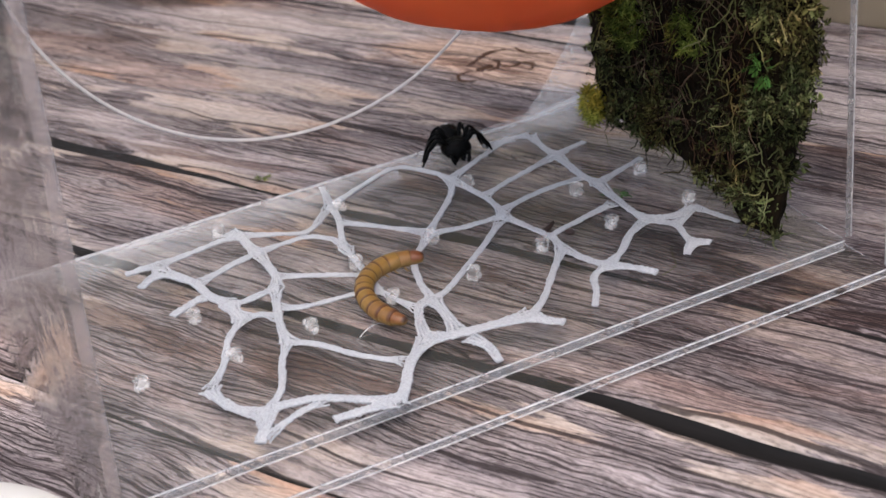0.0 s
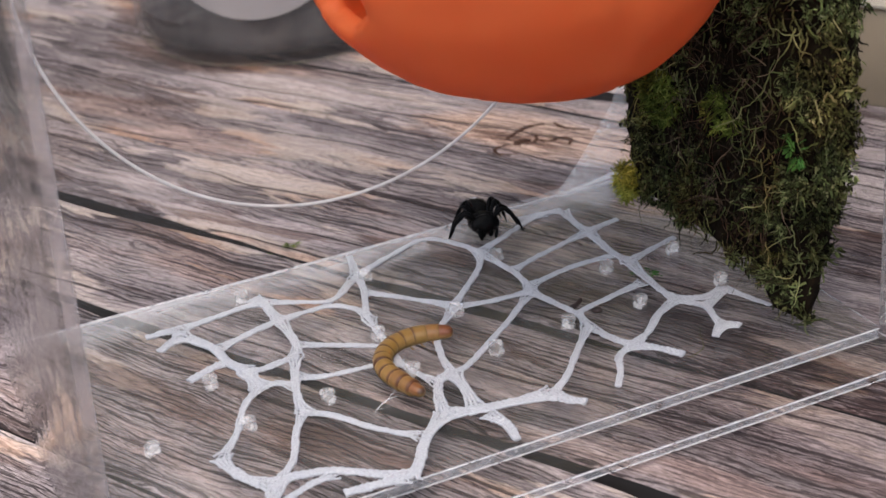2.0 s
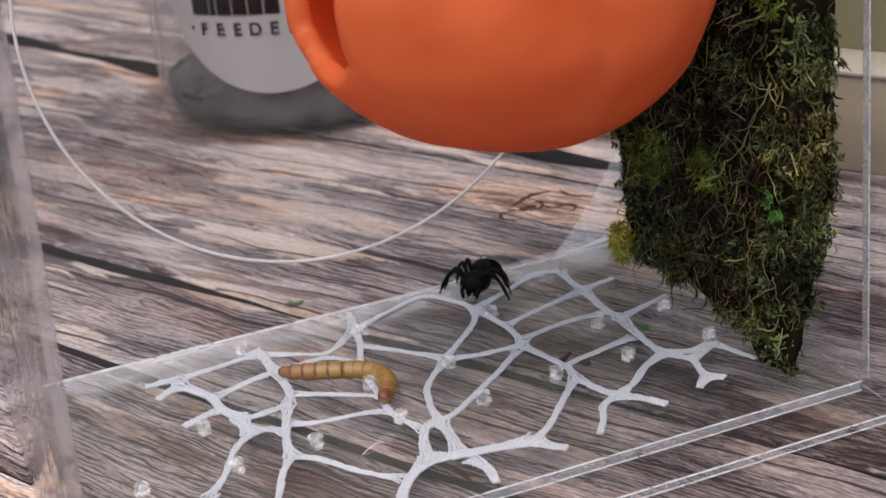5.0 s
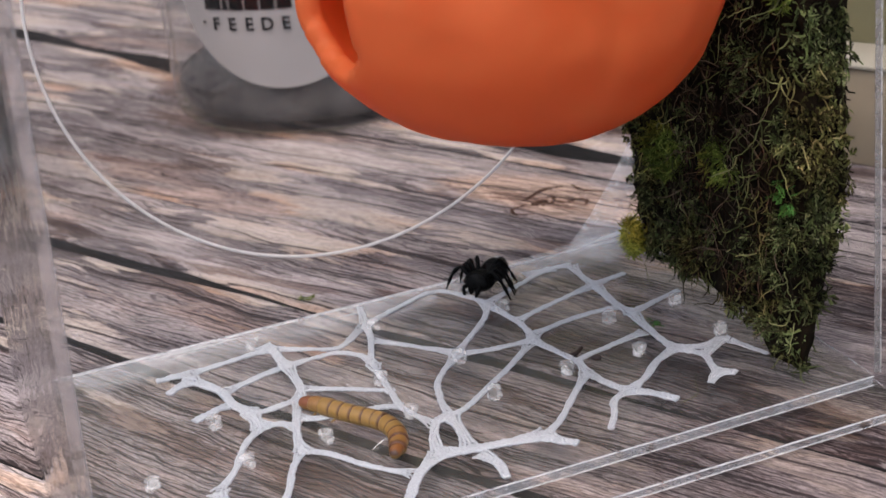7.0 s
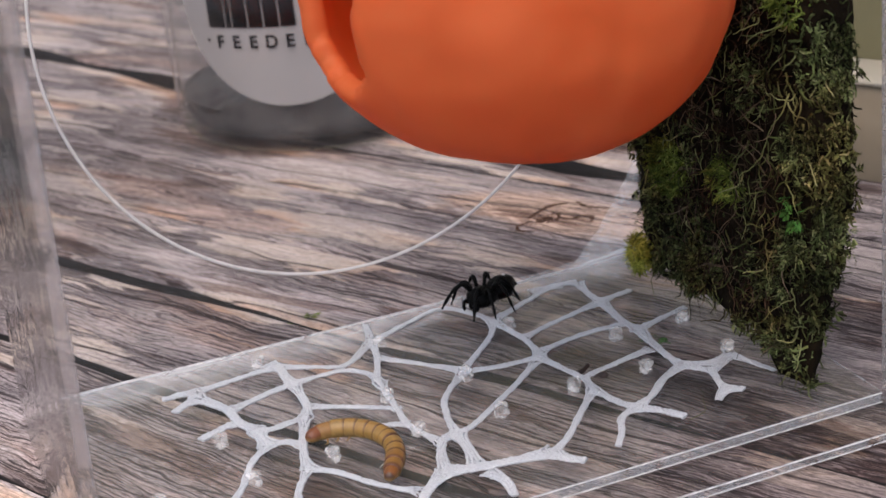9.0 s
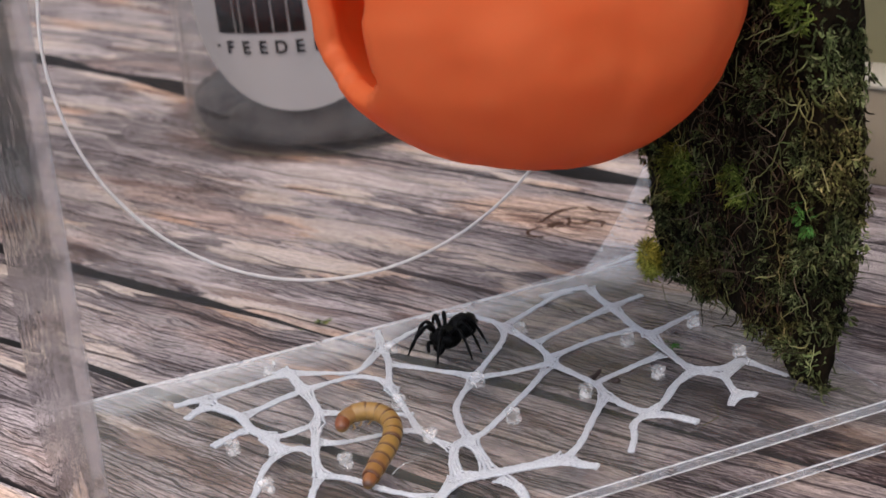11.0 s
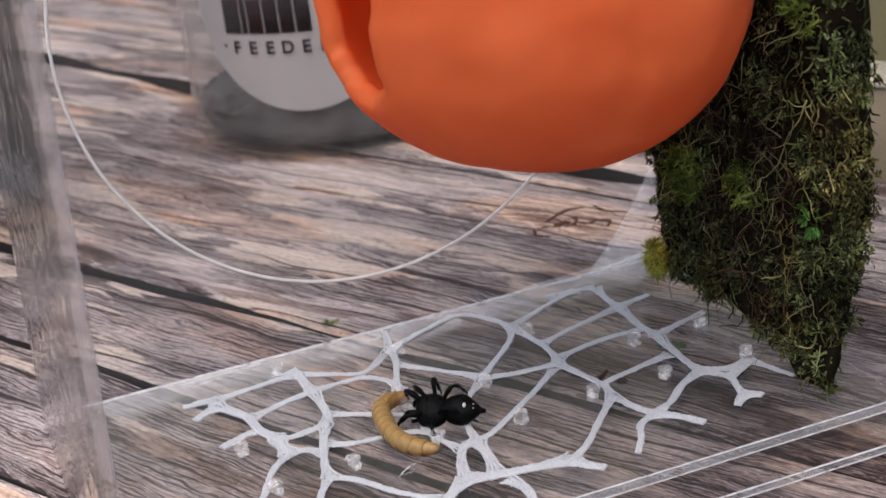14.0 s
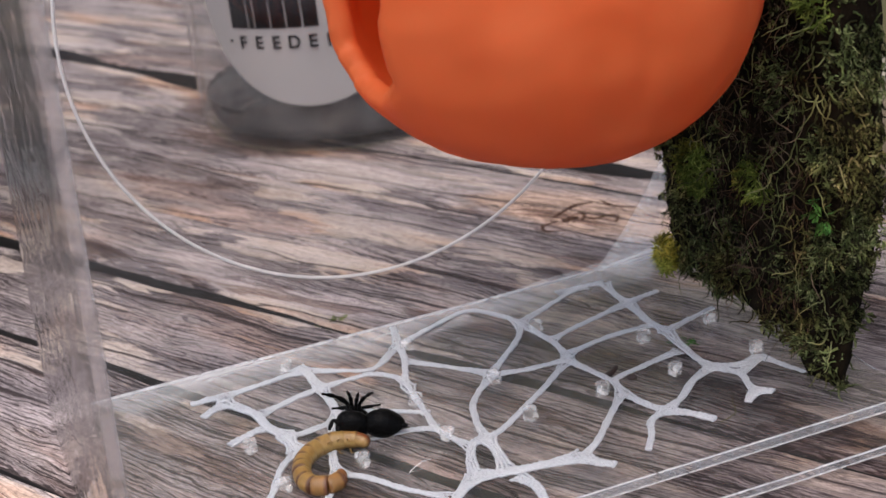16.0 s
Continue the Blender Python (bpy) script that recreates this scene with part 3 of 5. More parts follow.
cut_edge(X1 - 0.03, X1 - 0.006, 0.0, Y1 - 0.04, 0.405, 0.43)
cut_edge(X1 - 0.03, X1 - 0.006, YF + 0.27, -0.03, 0.31, 0.335)
bm = bmesh.new()
ring_line = [Vector((3.01 + 5.70 * math.cos(a), Y1 - 0.03, 7.40 + 5.70 * math.sin(a))) for a in (2 * math.pi * k / 160 for k in range(161))]
sweep(bm, ring_line, 0.035, 6, up=(0, 1, 0))
part("door_rim", bm, clouded("door_rim_plastic", 0.30, (0.58, 0.55, 0.53), (0.68, 0.65, 0.63)), back, "thin round rim of the clear door")

# studs moulded on the floor
STUDS = [(8.57, 2.88), (8.5, 4.53), (6.84, 2.95), (5.34, 3.0), (7.01, 4.56), (3.79, 2.85), (3.79, 4.59), (-1.11, 4.56), (0.56, 2.94),
         (-0.93, 2.83), (2.81, 6.9), (-2.59, 2.94), (2.2, 2.98), (0.37, 7.42), (2.15, 4.55), (5.4, 6.2)]


def stud_mesh():
    bm = bmesh.new()
    line = [Vector((0, 0, z)) for z in (0.0, 0.05, 0.10, 0.14, 0.19, 0.23, 0.25)]
    sweep(bm, line, [0.13, 0.15, 0.14, 0.12, 0.145, 0.14, 0.11], 12, up=(0, 1, 0))
    return bm


stud = tagged(mesh_object("stud", stud_mesh(), STUD), "small clear plastic stud on the box floor", "stud", "studs on the box floor")
stud.matrix_basis = P(*STUDS[0], 0.404)
stud.visible_shadow = False
for k, (x, y) in enumerate(STUDS[1:]):
    copy_thing(stud, P(x, y, 0.404, rz=37 * k))

# ---- lace net ----
net = thing("lace_net", "white embroidered lace web lying flat on the clear floor", "cobweb decoration", P(0, 0, 0.404))


STRANDS = []


def strand(text, width=0.085, tail=False, lift=0.0):
    """One woven strand through the points; it widens where it meets others."""
    pts = [tuple(float(v) for v in pair.split(",")) for pair in text.split(";")]
    STRANDS.append(pts)
    rnd = random.Random(text)
    line = spline([(x, y, 0.062) for x, y in pts], 18 * (len(pts) - 1) + 12)
    n = len(line) - 1
    length = sum((b - a).length for a, b in zip(line, line[1:]))
    bm = bmesh.new()

    def flare(s):
        return math.exp(-s * length / 0.20) + (0.0 if tail else math.exp(-(1 - s) * length / 0.20))

    off = rnd.uniform(0, 90)
    count = 4 if width < 0.13 else 6
    thick = width * 0.30 if width < 0.13 else width * 0.21
    paths, tubes = [], []
    for cord in range(count):
        side = cord / (count - 1) * 2 - 1
        path, radii = [], []
        for i, p in enumerate(line):
            s = i / n
            d = line[min(i + 1, n)] - line[max(i - 1, 0)]
            across = Vector((-d.y, d.x, 0)).normalized()
            w = width * (0.46 + 1.25 * min(1.0, flare(s))) * (1.0 + 0.25 * noise.noise((s * length * 3.5, off, 0)))
            jitter = 0.018 * noise.noise((s * length * 7, off, cord)) + 0.004 * math.sin(s * length * 48.0 + cord)
            path.append(p + across * (w * side + jitter) + Vector((0, 0, 0.014 * noise.noise((s * length * 5, off, 7 + cord)) + lift * math.sin(math.pi * s))))
            radii.append(max(0.014, thick * (1.0 - 0.40 * min(1.0, flare(s))) * (1.0 + 0.22 * math.sin(s * length * 62.0 + cord * 2.1) + 0.25 * noise.noise((s * length * 9, off + 3, cord)))))
        rings = sweep(bm, path, radii, 6, 0.9)
        if tubes:  # sew the cords together at their ends
            for e in (0, -1):
                bm.faces.new((tubes[-1][e][0], tubes[-1][e][1], rings[e][3], rings[e][4]))
        tubes.append(rings)
        paths.append(path)
    # stitches across the spread ends
    for i in range(2, n - 1, 3):
        if flare(i / n) > 0.30:
            stitch = sweep(bm, [paths[0][i], paths[count // 2][i] + Vector((0, 0, 0.01)), paths[-1][i]], thick * 0.5, 5)
            bm.faces.new((tubes[0][i][0], tubes[0][i][1], stitch[0][0]))
    part("strand", bm, LACE, net)


def net_back():
    strand("6.49,7.53; 7.10,7.57; 7.56,7.45")
    strand("5.22,6.65; 6.19,7.15; 6.75,7.43; 7.15,7.53")
    strand("7.56,7.45; 7.49,6.73; 7.53,6.25")
    strand("7.53,6.25; 7.94,6.36; 8.32,6.41", tail=True)
    strand("7.53,6.25; 6.62,5.97; 5.90,5.73; 5.45,5.55")
    strand("7.53,6.25; 7.46,5.21; 7.54,4.61", 0.10)
    strand("7.54,4.61; 8.25,4.84; 8.84,5.03", tail=True)
    strand("5.45,4.79; 6.49,5.02; 7.54,5.01")
    strand("7.54,4.61; 7.47,3.82; 7.45,3.16; 7.50,2.75", 0.10)
    strand("7.33,3.69; 6.65,3.54; 5.84,3.34; 5.64,3.22")
    strand("5.22,6.65; 5.40,5.65; 5.43,5.11; 5.36,4.62")
    strand("5.22,6.65; 4.92,6.03; 4.27,5.31; 3.79,4.81")
    strand("3.79,4.81; 4.37,4.65; 4.96,4.58; 5.33,4.56")
    strand("5.33,4.56; 5.49,3.94; 5.66,3.25; 5.61,2.74")
    strand("2.71,7.12; 2.60,6.44; 2.33,5.64; 2.25,5.28")
    strand("2.71,7.12; 2.89,8.02", tail=True)
    strand("2.71,7.12; 3.59,7.54; 4.52,7.86; 5.02,7.23; 5.22,6.65")
    strand("2.59,6.31; 3.06,5.80; 3.82,4.87")


def net_near_moss():
    strand("5.30,4.52; 4.55,3.82; 3.71,3.12; 3.13,2.67; 2.78,2.55")
    strand("5.61,2.74; 5.06,2.11; 4.41,1.35; 3.97,1.02")
    strand("5.61,2.74; 5.78,2.09; 5.96,1.69")
    strand("5.96,1.69; 6.45,1.98; 6.92,2.43; 7.50,2.75", 0.095)
    strand("5.96,1.69; 6.29,1.35; 6.54,0.93", 0.10, tail=True)
    strand("5.96,1.69; 5.56,1.49; 5.33,1.04; 5.03,0.61", tail=True)
    strand("7.50,2.75; 8.00,2.53; 8.47,2.64", 0.09)
    strand("8.47,2.64; 8.62,2.17; 8.82,1.60", 0.075, tail=True)
    strand("7.50,2.75; 7.80,2.23; 7.71,1.75; 7.69,1.44")
    strand("7.69,1.44; 7.85,1.37; 7.93,1.25", tail=True)
    strand("7.69,1.44; 7.50,1.32; 7.35,1.17", tail=True)
    strand("7.80,2.23; 8.12,2.38; 8.47,2.64")


def net_front():
    strand("3.97,1.02; 4.12,0.68; 4.34,0.47", 0.11, tail=True)
    strand("3.97,1.02; 3.24,1.12; 2.62,1.23; 2.13,1.40", 0.16)
    strand("2.78,2.55; 2.75,1.91; 2.64,1.26", 0.12)
    strand("2.78,2.55; 2.46,2.43; 2.23,1.89; 2.13,1.40", 0.11)
    strand("2.78,2.55; 2.86,3.22; 3.12,3.98; 3.79,4.78")
    strand("2.73,1.01; 2.87,0.60; 2.82,0.04", 0.11, tail=True)
    strand("2.13,1.40; 1.58,0.93; 1.12,0.22; 0.86,-0.03", 0.14)
    strand("1.50,0.98; 0.95,1.59; 0.43,2.40; 0.05,2.79")
    strand("0.05,2.79; -0.27,2.25; -0.61,1.44; -1.09,0.93")
    strand("0.86,0.02; 0.40,0.37; -0.13,0.80; -0.76,0.99; -1.10,0.90", 0.12)
    strand("0.86,0.02; 0.30,0.06; -0.20,0.10", 0.12, tail=True)
    strand("-1.10,0.90; -1.26,0.53; -1.46,0.21", 0.13, tail=True)
    strand("-1.39,0.25; -0.67,0.60; -0.12,0.70")
    strand("-1.10,0.90; -1.44,1.33; -1.61,1.84; -1.63,2.16", 0.12)
    strand("-1.63,2.16; -1.20,2.70; -0.80,3.52; -0.35,4.00")
    strand("0.05,2.79; 0.12,3.31; 0.31,4.00; 0.56,4.69", 0.10)


def net_middle():
    strand("-0.35,4.00; -0.04,3.95; 0.23,3.65")
    strand("-0.38,4.68; -0.39,4.35; -0.35,4.00", 0.12)
    strand("-0.54,5.19; -0.90,5.13; -1.41,4.90", 0.11, tail=True)
    strand("-1.10,6.65; -0.70,5.88; -0.59,5.15; -0.38,4.68", 0.12)
    strand("-1.02,6.91; -1.38,6.96; -1.70,6.96", 0.10, tail=True)
    strand("-1.10,6.57; -1.33,6.47; -1.61,6.29", 0.11, tail=True)
    strand("-1.02,6.91; -0.45,6.98; 0.30,7.09; 0.70,7.02", 0.095)
    strand("-0.63,5.75; 0.16,6.03; 0.75,6.19", 0.095)
    strand("0.57,7.35; 0.70,7.02; 0.71,6.58; 0.75,6.19", 0.11)
    strand("0.71,7.07; 1.35,6.67; 1.91,6.39; 2.61,7.04")
    strand("0.75,6.19; 1.30,6.22; 1.82,6.17; 2.19,5.75; 2.25,5.28")
    strand("2.25,5.28; 2.19,4.38; 2.15,3.27; 2.42,2.39")
    strand("0.75,6.19; 0.74,5.46; 0.71,5.09; 0.56,4.69", 0.10)
    strand("0.71,5.09; 1.37,4.65; 2.08,4.15; 2.18,4.05")
    strand("0.56,4.69; 0.28,4.64; -0.14,4.58; -0.40,4.64")
    strand("0.35,3.97; 0.66,3.75; 1.17,3.64; 1.76,3.55; 2.17,3.35")


def woven_pads():
    """Where three strands or more meet, a flat woven pad with concave sides joins them."""
    ends = []
    for pts in STRANDS:
        for a, b in ((pts[0], pts[1]), (pts[-1], pts[-2])):
            ends.append((Vector(a), math.atan2(b[1] - a[1], b[0] - a[0])))
    while ends:
        first = ends[0][0]
        near = [e for e in ends if (e[0] - first).length < 0.30]
        ends = [e for e in ends if (e[0] - first).length >= 0.30]
        if len(near) < 3:
            continue
        mid = sum((e[0] for e in near), Vector((0, 0))) / len(near)
        bm = bmesh.new()
        rings = []
        for f, z in ((1.0, 0.02), (1.0, 0.055), (0.8, 0.074), (0.4, 0.080)):
            ring = []
            for k in range(40):
                a = 2 * math.pi * k / 40
                arm = max(math.exp(-(((a - w + math.pi) % (2 * math.pi) - math.pi) / 0.40) ** 2) for _, w in near)
                r = f * (0.07 + 0.11 * arm + 0.02 * noise.noise((math.cos(a) * 3 + mid.x, math.sin(a) * 3 + mid.y, 1)))
                ring.append(bm.verts.new((mid.x + r * math.cos(a), mid.y + r * math.sin(a), z + 0.012 * noise.noise((mid.x * 9 + r * 14 * math.cos(a), mid.y * 9 + r * 14 * math.sin(a), 4)))))
            rings.append(ring)
        for a, b in zip(rings, rings[1:]):
            for k in range(40):
                bm.faces.new((a[k], a[(k + 1) % 40], b[(k + 1) % 40], b[k]))
        bm.faces.new(rings[-1])
        bm.faces.new(rings[0][::-1])
        part("woven_pad", bm, LACE, net)


net_back()
net_near_moss()
net_front()
net_middle()
woven_pads()

# ---- moss panel ----
moss_panel = thing("mossy_bark", "flat cork bark slab covered in dried green moss", "mossy bark", P(0, 0, 0.4))
FACE_X = 8.98


def rear(z):
    """The slab gets thicker towards its top."""
    return min(9.86, 9.16 + 0.20 * z)


def front_edge(z):
    return 0.78 - 0.035 * z


def back_edge(z):
    return 6.75 + 0.12 * min(z, 3.0)


def foot(y):
    """How far the ragged lower rim hangs over the floor."""
    hang = 0.0 if y < 1.75 else 0.62 * min(1.0, (y - 1.75) / 0.5)
    return 0.01 + hang * (0.85 + 0.3 * noise.noise((y * 1.3, 3, 1)))


def bark_slab():
    bm = bmesh.new()
    nz, ny = 46, 22
    grid = {}
    for side in (0, 1):
        for i in range(nz + 1):
            for j in range(ny + 1):
                z = 13.6 * i / nz
                x = FACE_X if side == 0 else rear(z)
                y = front_edge(z) + (back_edge(z) - front_edge(z)) * j / ny
                lump = 0.16 * noise.noise((y * 0.9, z * 0.9, side * 9)) + 0.06 * noise.noise((y * 3, z * 3, side * 5))
                zz = max(z, foot(y)) if i == 0 else max(z, foot(y) + 0.03 * i)
                grid[side, i, j] = bm.verts.new((x + lump * (1 if side == 0 else 0.4), y + 0.1 * noise.noise((z * 2.3, y, 4)), zz))
    for i in range(nz):
        for j in range(ny):
            bm.faces.new((grid[0, i, j], grid[0, i + 1, j], grid[0, i + 1, j + 1], grid[0, i, j + 1]))
            bm.faces.new((grid[1, i, j], grid[1, i, j + 1], grid[1, i + 1, j + 1], grid[1, i + 1, j]))
    for i in range(nz):
        for j in (0, ny):
            bm.faces.new((grid[0, i, j], grid[1, i, j], grid[1, i + 1, j], grid[0, i + 1, j]))
    for j in range(ny):
        for i in (0, nz):
            bm.faces.new((grid[0, i, j], grid[0, i, j + 1], grid[1, i, j + 1], grid[1, i, j]))
    bmesh.ops.recalc_face_normals(bm, faces=bm.faces[:])
    return bm


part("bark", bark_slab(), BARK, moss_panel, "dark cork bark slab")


def tuft(verts, faces, start, way, length, thick, curl, rnd, steps=5, kink=0.5):
    """One moss thread: a thin three-sided tapering tube that bends."""
    p, d = Vector(start), Vector(way).normalized()
    bend = Vector((rnd.uniform(-1, 1), rnd.uniform(-1, 1), rnd.uniform(-1, 0.6))) * curl
    first = len(verts)
    for i in range(steps + 1):
        side = d.cross(Vector((0.3, 0.2, 1))).normalized()
        top = side.cross(d)
        r = thick * (1.0 - 0.55 * i / steps)
        for a in (0.0, 2.1, 4.2):
            verts.append(tuple(p + side * math.cos(a) * r + top * math.sin(a) * r))
        p = p + d * (length / steps)
        d = (d + bend / steps + Vector((rnd.uniform(-1, 1), rnd.uniform(-1, 1), rnd.uniform(-1, 1))) * kink).normalized()
    for i in range(steps):
        for k in range(3):
            a, b = first + 3 * i + k, first + 3 * i + (k + 1) % 3
            faces.append((a, b, b + 3, a + 3))
    return p


def leaflets(verts, faces, start, way, length, size, rnd, count=7):
    """A sprig: small pointed leaves in pairs along a stem."""
    d = Vector(way).normalized()
    side = d.cross(Vector((rnd.uniform(-1, 1), rnd.uniform(-1, 1), 1.0))).normalized()
    out = side.cross(d)
    for i in range(count):
        root = Vector(start) + d * length * i / count
        for s in (-1, 1):
            tip = root + (side * s * 0.8 + d * 0.7 + out * rnd.uniform(-0.25, 0.25)) * size * (1.0 - 0.5 * i / count)
            mid = (root + tip) / 2
            w = d * size * 0.34
            k = len(verts)
            verts.extend([tuple(root), tuple(mid + w), tuple(tip), tuple(mid - w * 0.6 + out * size * 0.08)])
            faces.append((k, k + 1, k + 2, k + 3))


def moss_place(rnd):
    """A place on the slab's face or front rim, and the way out of it."""
    z = rnd.uniform(0.05, 12.5)
    if rnd.random() < 0.24:
        y, x, out = front_edge(z), rnd.uniform(FACE_X, rear(z)), Vector((0, -1, 0))
    elif rnd.random() < 0.06:
        y, x, out = back_edge(z), rnd.uniform(FACE_X, rear(z)), Vector((0, 1, 0))
    else:
        y, x, out = rnd.uniform(front_edge(z), back_edge(z)), FACE_X, Vector((-1, 0, 0))
    return Vector((x, y, max(z, foot(y)))), out


def bald(p):
    """Moss thinned to dark bark; also puts the pumpkin's shade into the slab."""
    return 1.6 < p.y < 4.4 and p.z > 2.6


def dried_moss():
    rnd = random.Random(5)
    verts, faces = [], []

    def lump(p):
        return max(0.0, noise.noise((p.y * 1.1, p.z * 1.0, 5.0)) + 0.10) + 0.5 * max(0.0, noise.noise((p.y * 2.6, p.z * 2.4, 8.0)))

    for _ in range(5200):  # matted curly strands
        p, out = moss_place(rnd)
        swell = lump(p)
        if (swell < 0.12 or bald(p)) and rnd.random() < 0.82:
            continue
        way = out * rnd.uniform(-0.30, 0.05) + Vector((0, rnd.uniform(-0.8, 0.8) * abs(out.x), rnd.uniform(-1.5, 0.6))) + Vector((rnd.uniform(-0.6, 0.6) * abs(out.y), 0, 0))
        big = rnd.random() < 0.16 and out.x < -0.5 and p.y < 5.8
        tuft(verts, faces, p + out * (rnd.uniform(-0.04, 0.02) + 0.26 * swell), way, rnd.uniform(0.5, 1.1) if big else rnd.uniform(0.15, 0.42),
             rnd.uniform(0.014, 0.027) if big else rnd.uniform(0.014, 0.034), rnd.uniform(0.8, 3.0), rnd, 14 if big else 7, 0.6)
    for _ in range(5000):  # leafy clumps
        p, out = moss_place(rnd)
        swell = lump(p)
        if swell < 0.19 or (bald(p) and rnd.random() < 0.75):
            continue
        way = out * rnd.uniform(-0.2, 0.2) + Vector((rnd.uniform(-0.2, 0.2), rnd.uniform(-1, 1) * abs(out.x), rnd.uniform(-1.2, 0.6)))
        leaflets(verts, faces, p + out * rnd.uniform(0.05, 0.5) * swell, way, rnd.uniform(0.10, 0.26), rnd.uniform(0.07, 0.16), rnd, 4)
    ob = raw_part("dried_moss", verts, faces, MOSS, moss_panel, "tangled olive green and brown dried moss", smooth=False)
    tagged(ob, kind="stuff")


dried_moss()


def moss_strands():
    """Longer pale stems that creep and hang over the mat, thickest on its two flanks."""
    rnd = random.Random(14)
    verts, faces = [], []
    for _ in range(1800):
        p, out = moss_place(rnd)
        flank = p.y > 4.3 or p.y < 1.9
        if p.z > 11.0 or p.z < 0.7 or p.y > 6.55 or abs(out.y) > 0.5 or rnd.random() > (0.6 if p.y > 4.3 else 0.5 if flank else 0.14):
            continue
        way = Vector((0, rnd.uniform(-0.45, 0.45) * abs(out.x), -1.2)) + out * 0.05
        tuft(verts, faces, p + out * rnd.uniform(0.08, 0.26), way, rnd.uniform(0.35, 1.2), rnd.uniform(0.010, 0.022), rnd.uniform(0.2, 1.2), rnd, 16, 0.46)
    ob = raw_part("creeping_moss", verts, faces, STEM, moss_panel, "pale olive green creeping moss stems", smooth=False)
    tagged(ob, kind="stuff")
    verts, faces = [], []
    for _ in range(2600):  # brown rootlets in the peat of the middle
        p, out = moss_place(rnd)
        if abs(out.y) > 0.5 or not 1.2 < p.y < 5.2 or p.z < 1.0:
            continue
        way = Vector((0, rnd.uniform(-0.9, 0.9), rnd.uniform(-1.2, 0.8))) + out * 0.1
        tuft(verts, faces, p + out * rnd.uniform(0.02, 0.20), way, rnd.uniform(0.3, 1.1), rnd.uniform(0.008, 0.017), rnd.uniform(0.2, 1.4), rnd, 9, 0.4)
    ob = raw_part("rootlet_mat", verts, faces, ROOT, moss_panel, "dark brown matted rootlets", smooth=False)
    tagged(ob, kind="stuff")


moss_strands()


def clump(name, centre, spread, count, material, label, seed, size=0.13, curls=2):
    """A plump cushion of short leafy curls."""
    rnd = random.Random(seed)
    verts, faces = [], []
    for _ in range(count):
        off = Vector((rnd.gauss(0, 1), rnd.gauss(0, 1), rnd.gauss(0, 1)))
        off = off.normalized() * min(off.length, 1.5)
        p = Vector(centre) + Vector((off.x * spread[0], off.y * spread[1], off.z * spread[2]))
        way = off * 0.6 + Vector((rnd.uniform(-1, 0.1), rnd.uniform(-0.8, 0.8), rnd.uniform(-0.8, 0.8)))
        leaflets(verts, faces, p, way, rnd.uniform(0.12, 0.3), rnd.uniform(size * 0.6, size), rnd, 5)
        for _ in range(curls):
            tuft(verts, faces, p, way + Vector((rnd.uniform(-0.5, 0.5), rnd.uniform(-0.5, 0.5), rnd.uniform(-0.5, 0.5))), rnd.uniform(0.12, 0.32), rnd.uniform(0.014, 0.026), 3.0, rnd, 7, 0.6)
    raw_part(name, verts, faces, material, moss_panel, label, smooth=False)


clump("green_sprig", (8.70, 0.72, 3.50), (0.05, 0.10, 0.20), 14, SPRIG, "bright green fern-like sprig", 3, curls=0)
clump("yellow_moss_tuft", (8.72, 6.68, 0.72), (0.10, 0.12, 0.22), 120, LICHEN, "yellow-green moss tuft at the foot of the bark", 4, 0.06, 4)
clump("green_moss_tuft", (8.75, 5.25, 3.05), (0.12, 0.34, 0.30), 170, CUSHION, "mid-green curly moss cushion", 6, 0.06, 4)
clump("small_green_sprig", (8.8, 3.2, 6.3), (0.06, 0.2, 0.2), 12, SPRIG, "bright green fern-like sprig", 8, curls=0)
for k, (y, z, w) in enumerate(((4.4, 1.15, 0.22), (3.2, 3.3, 0.26), (1.5, 1.9, 0.2), (2.2, 5.4, 0.34), (0.9, 4.6, 0.2), (1.0, 7.2, 0.26), (5.9, 2.2, 0.2), (1.6, 0.7, 0.2), (1.0, 2.7, 0.2))):
    clump("moss_cushion", (8.86, y, z), (0.10, w * 1.2, w), 60, CUSHION if k in (1, 5) else MOSS, "small cushion of curly moss", 20 + k, 0.10, 3)

# ---- pumpkin ----
PUMPKIN_AT = (4.93, 3.08, 8.58)


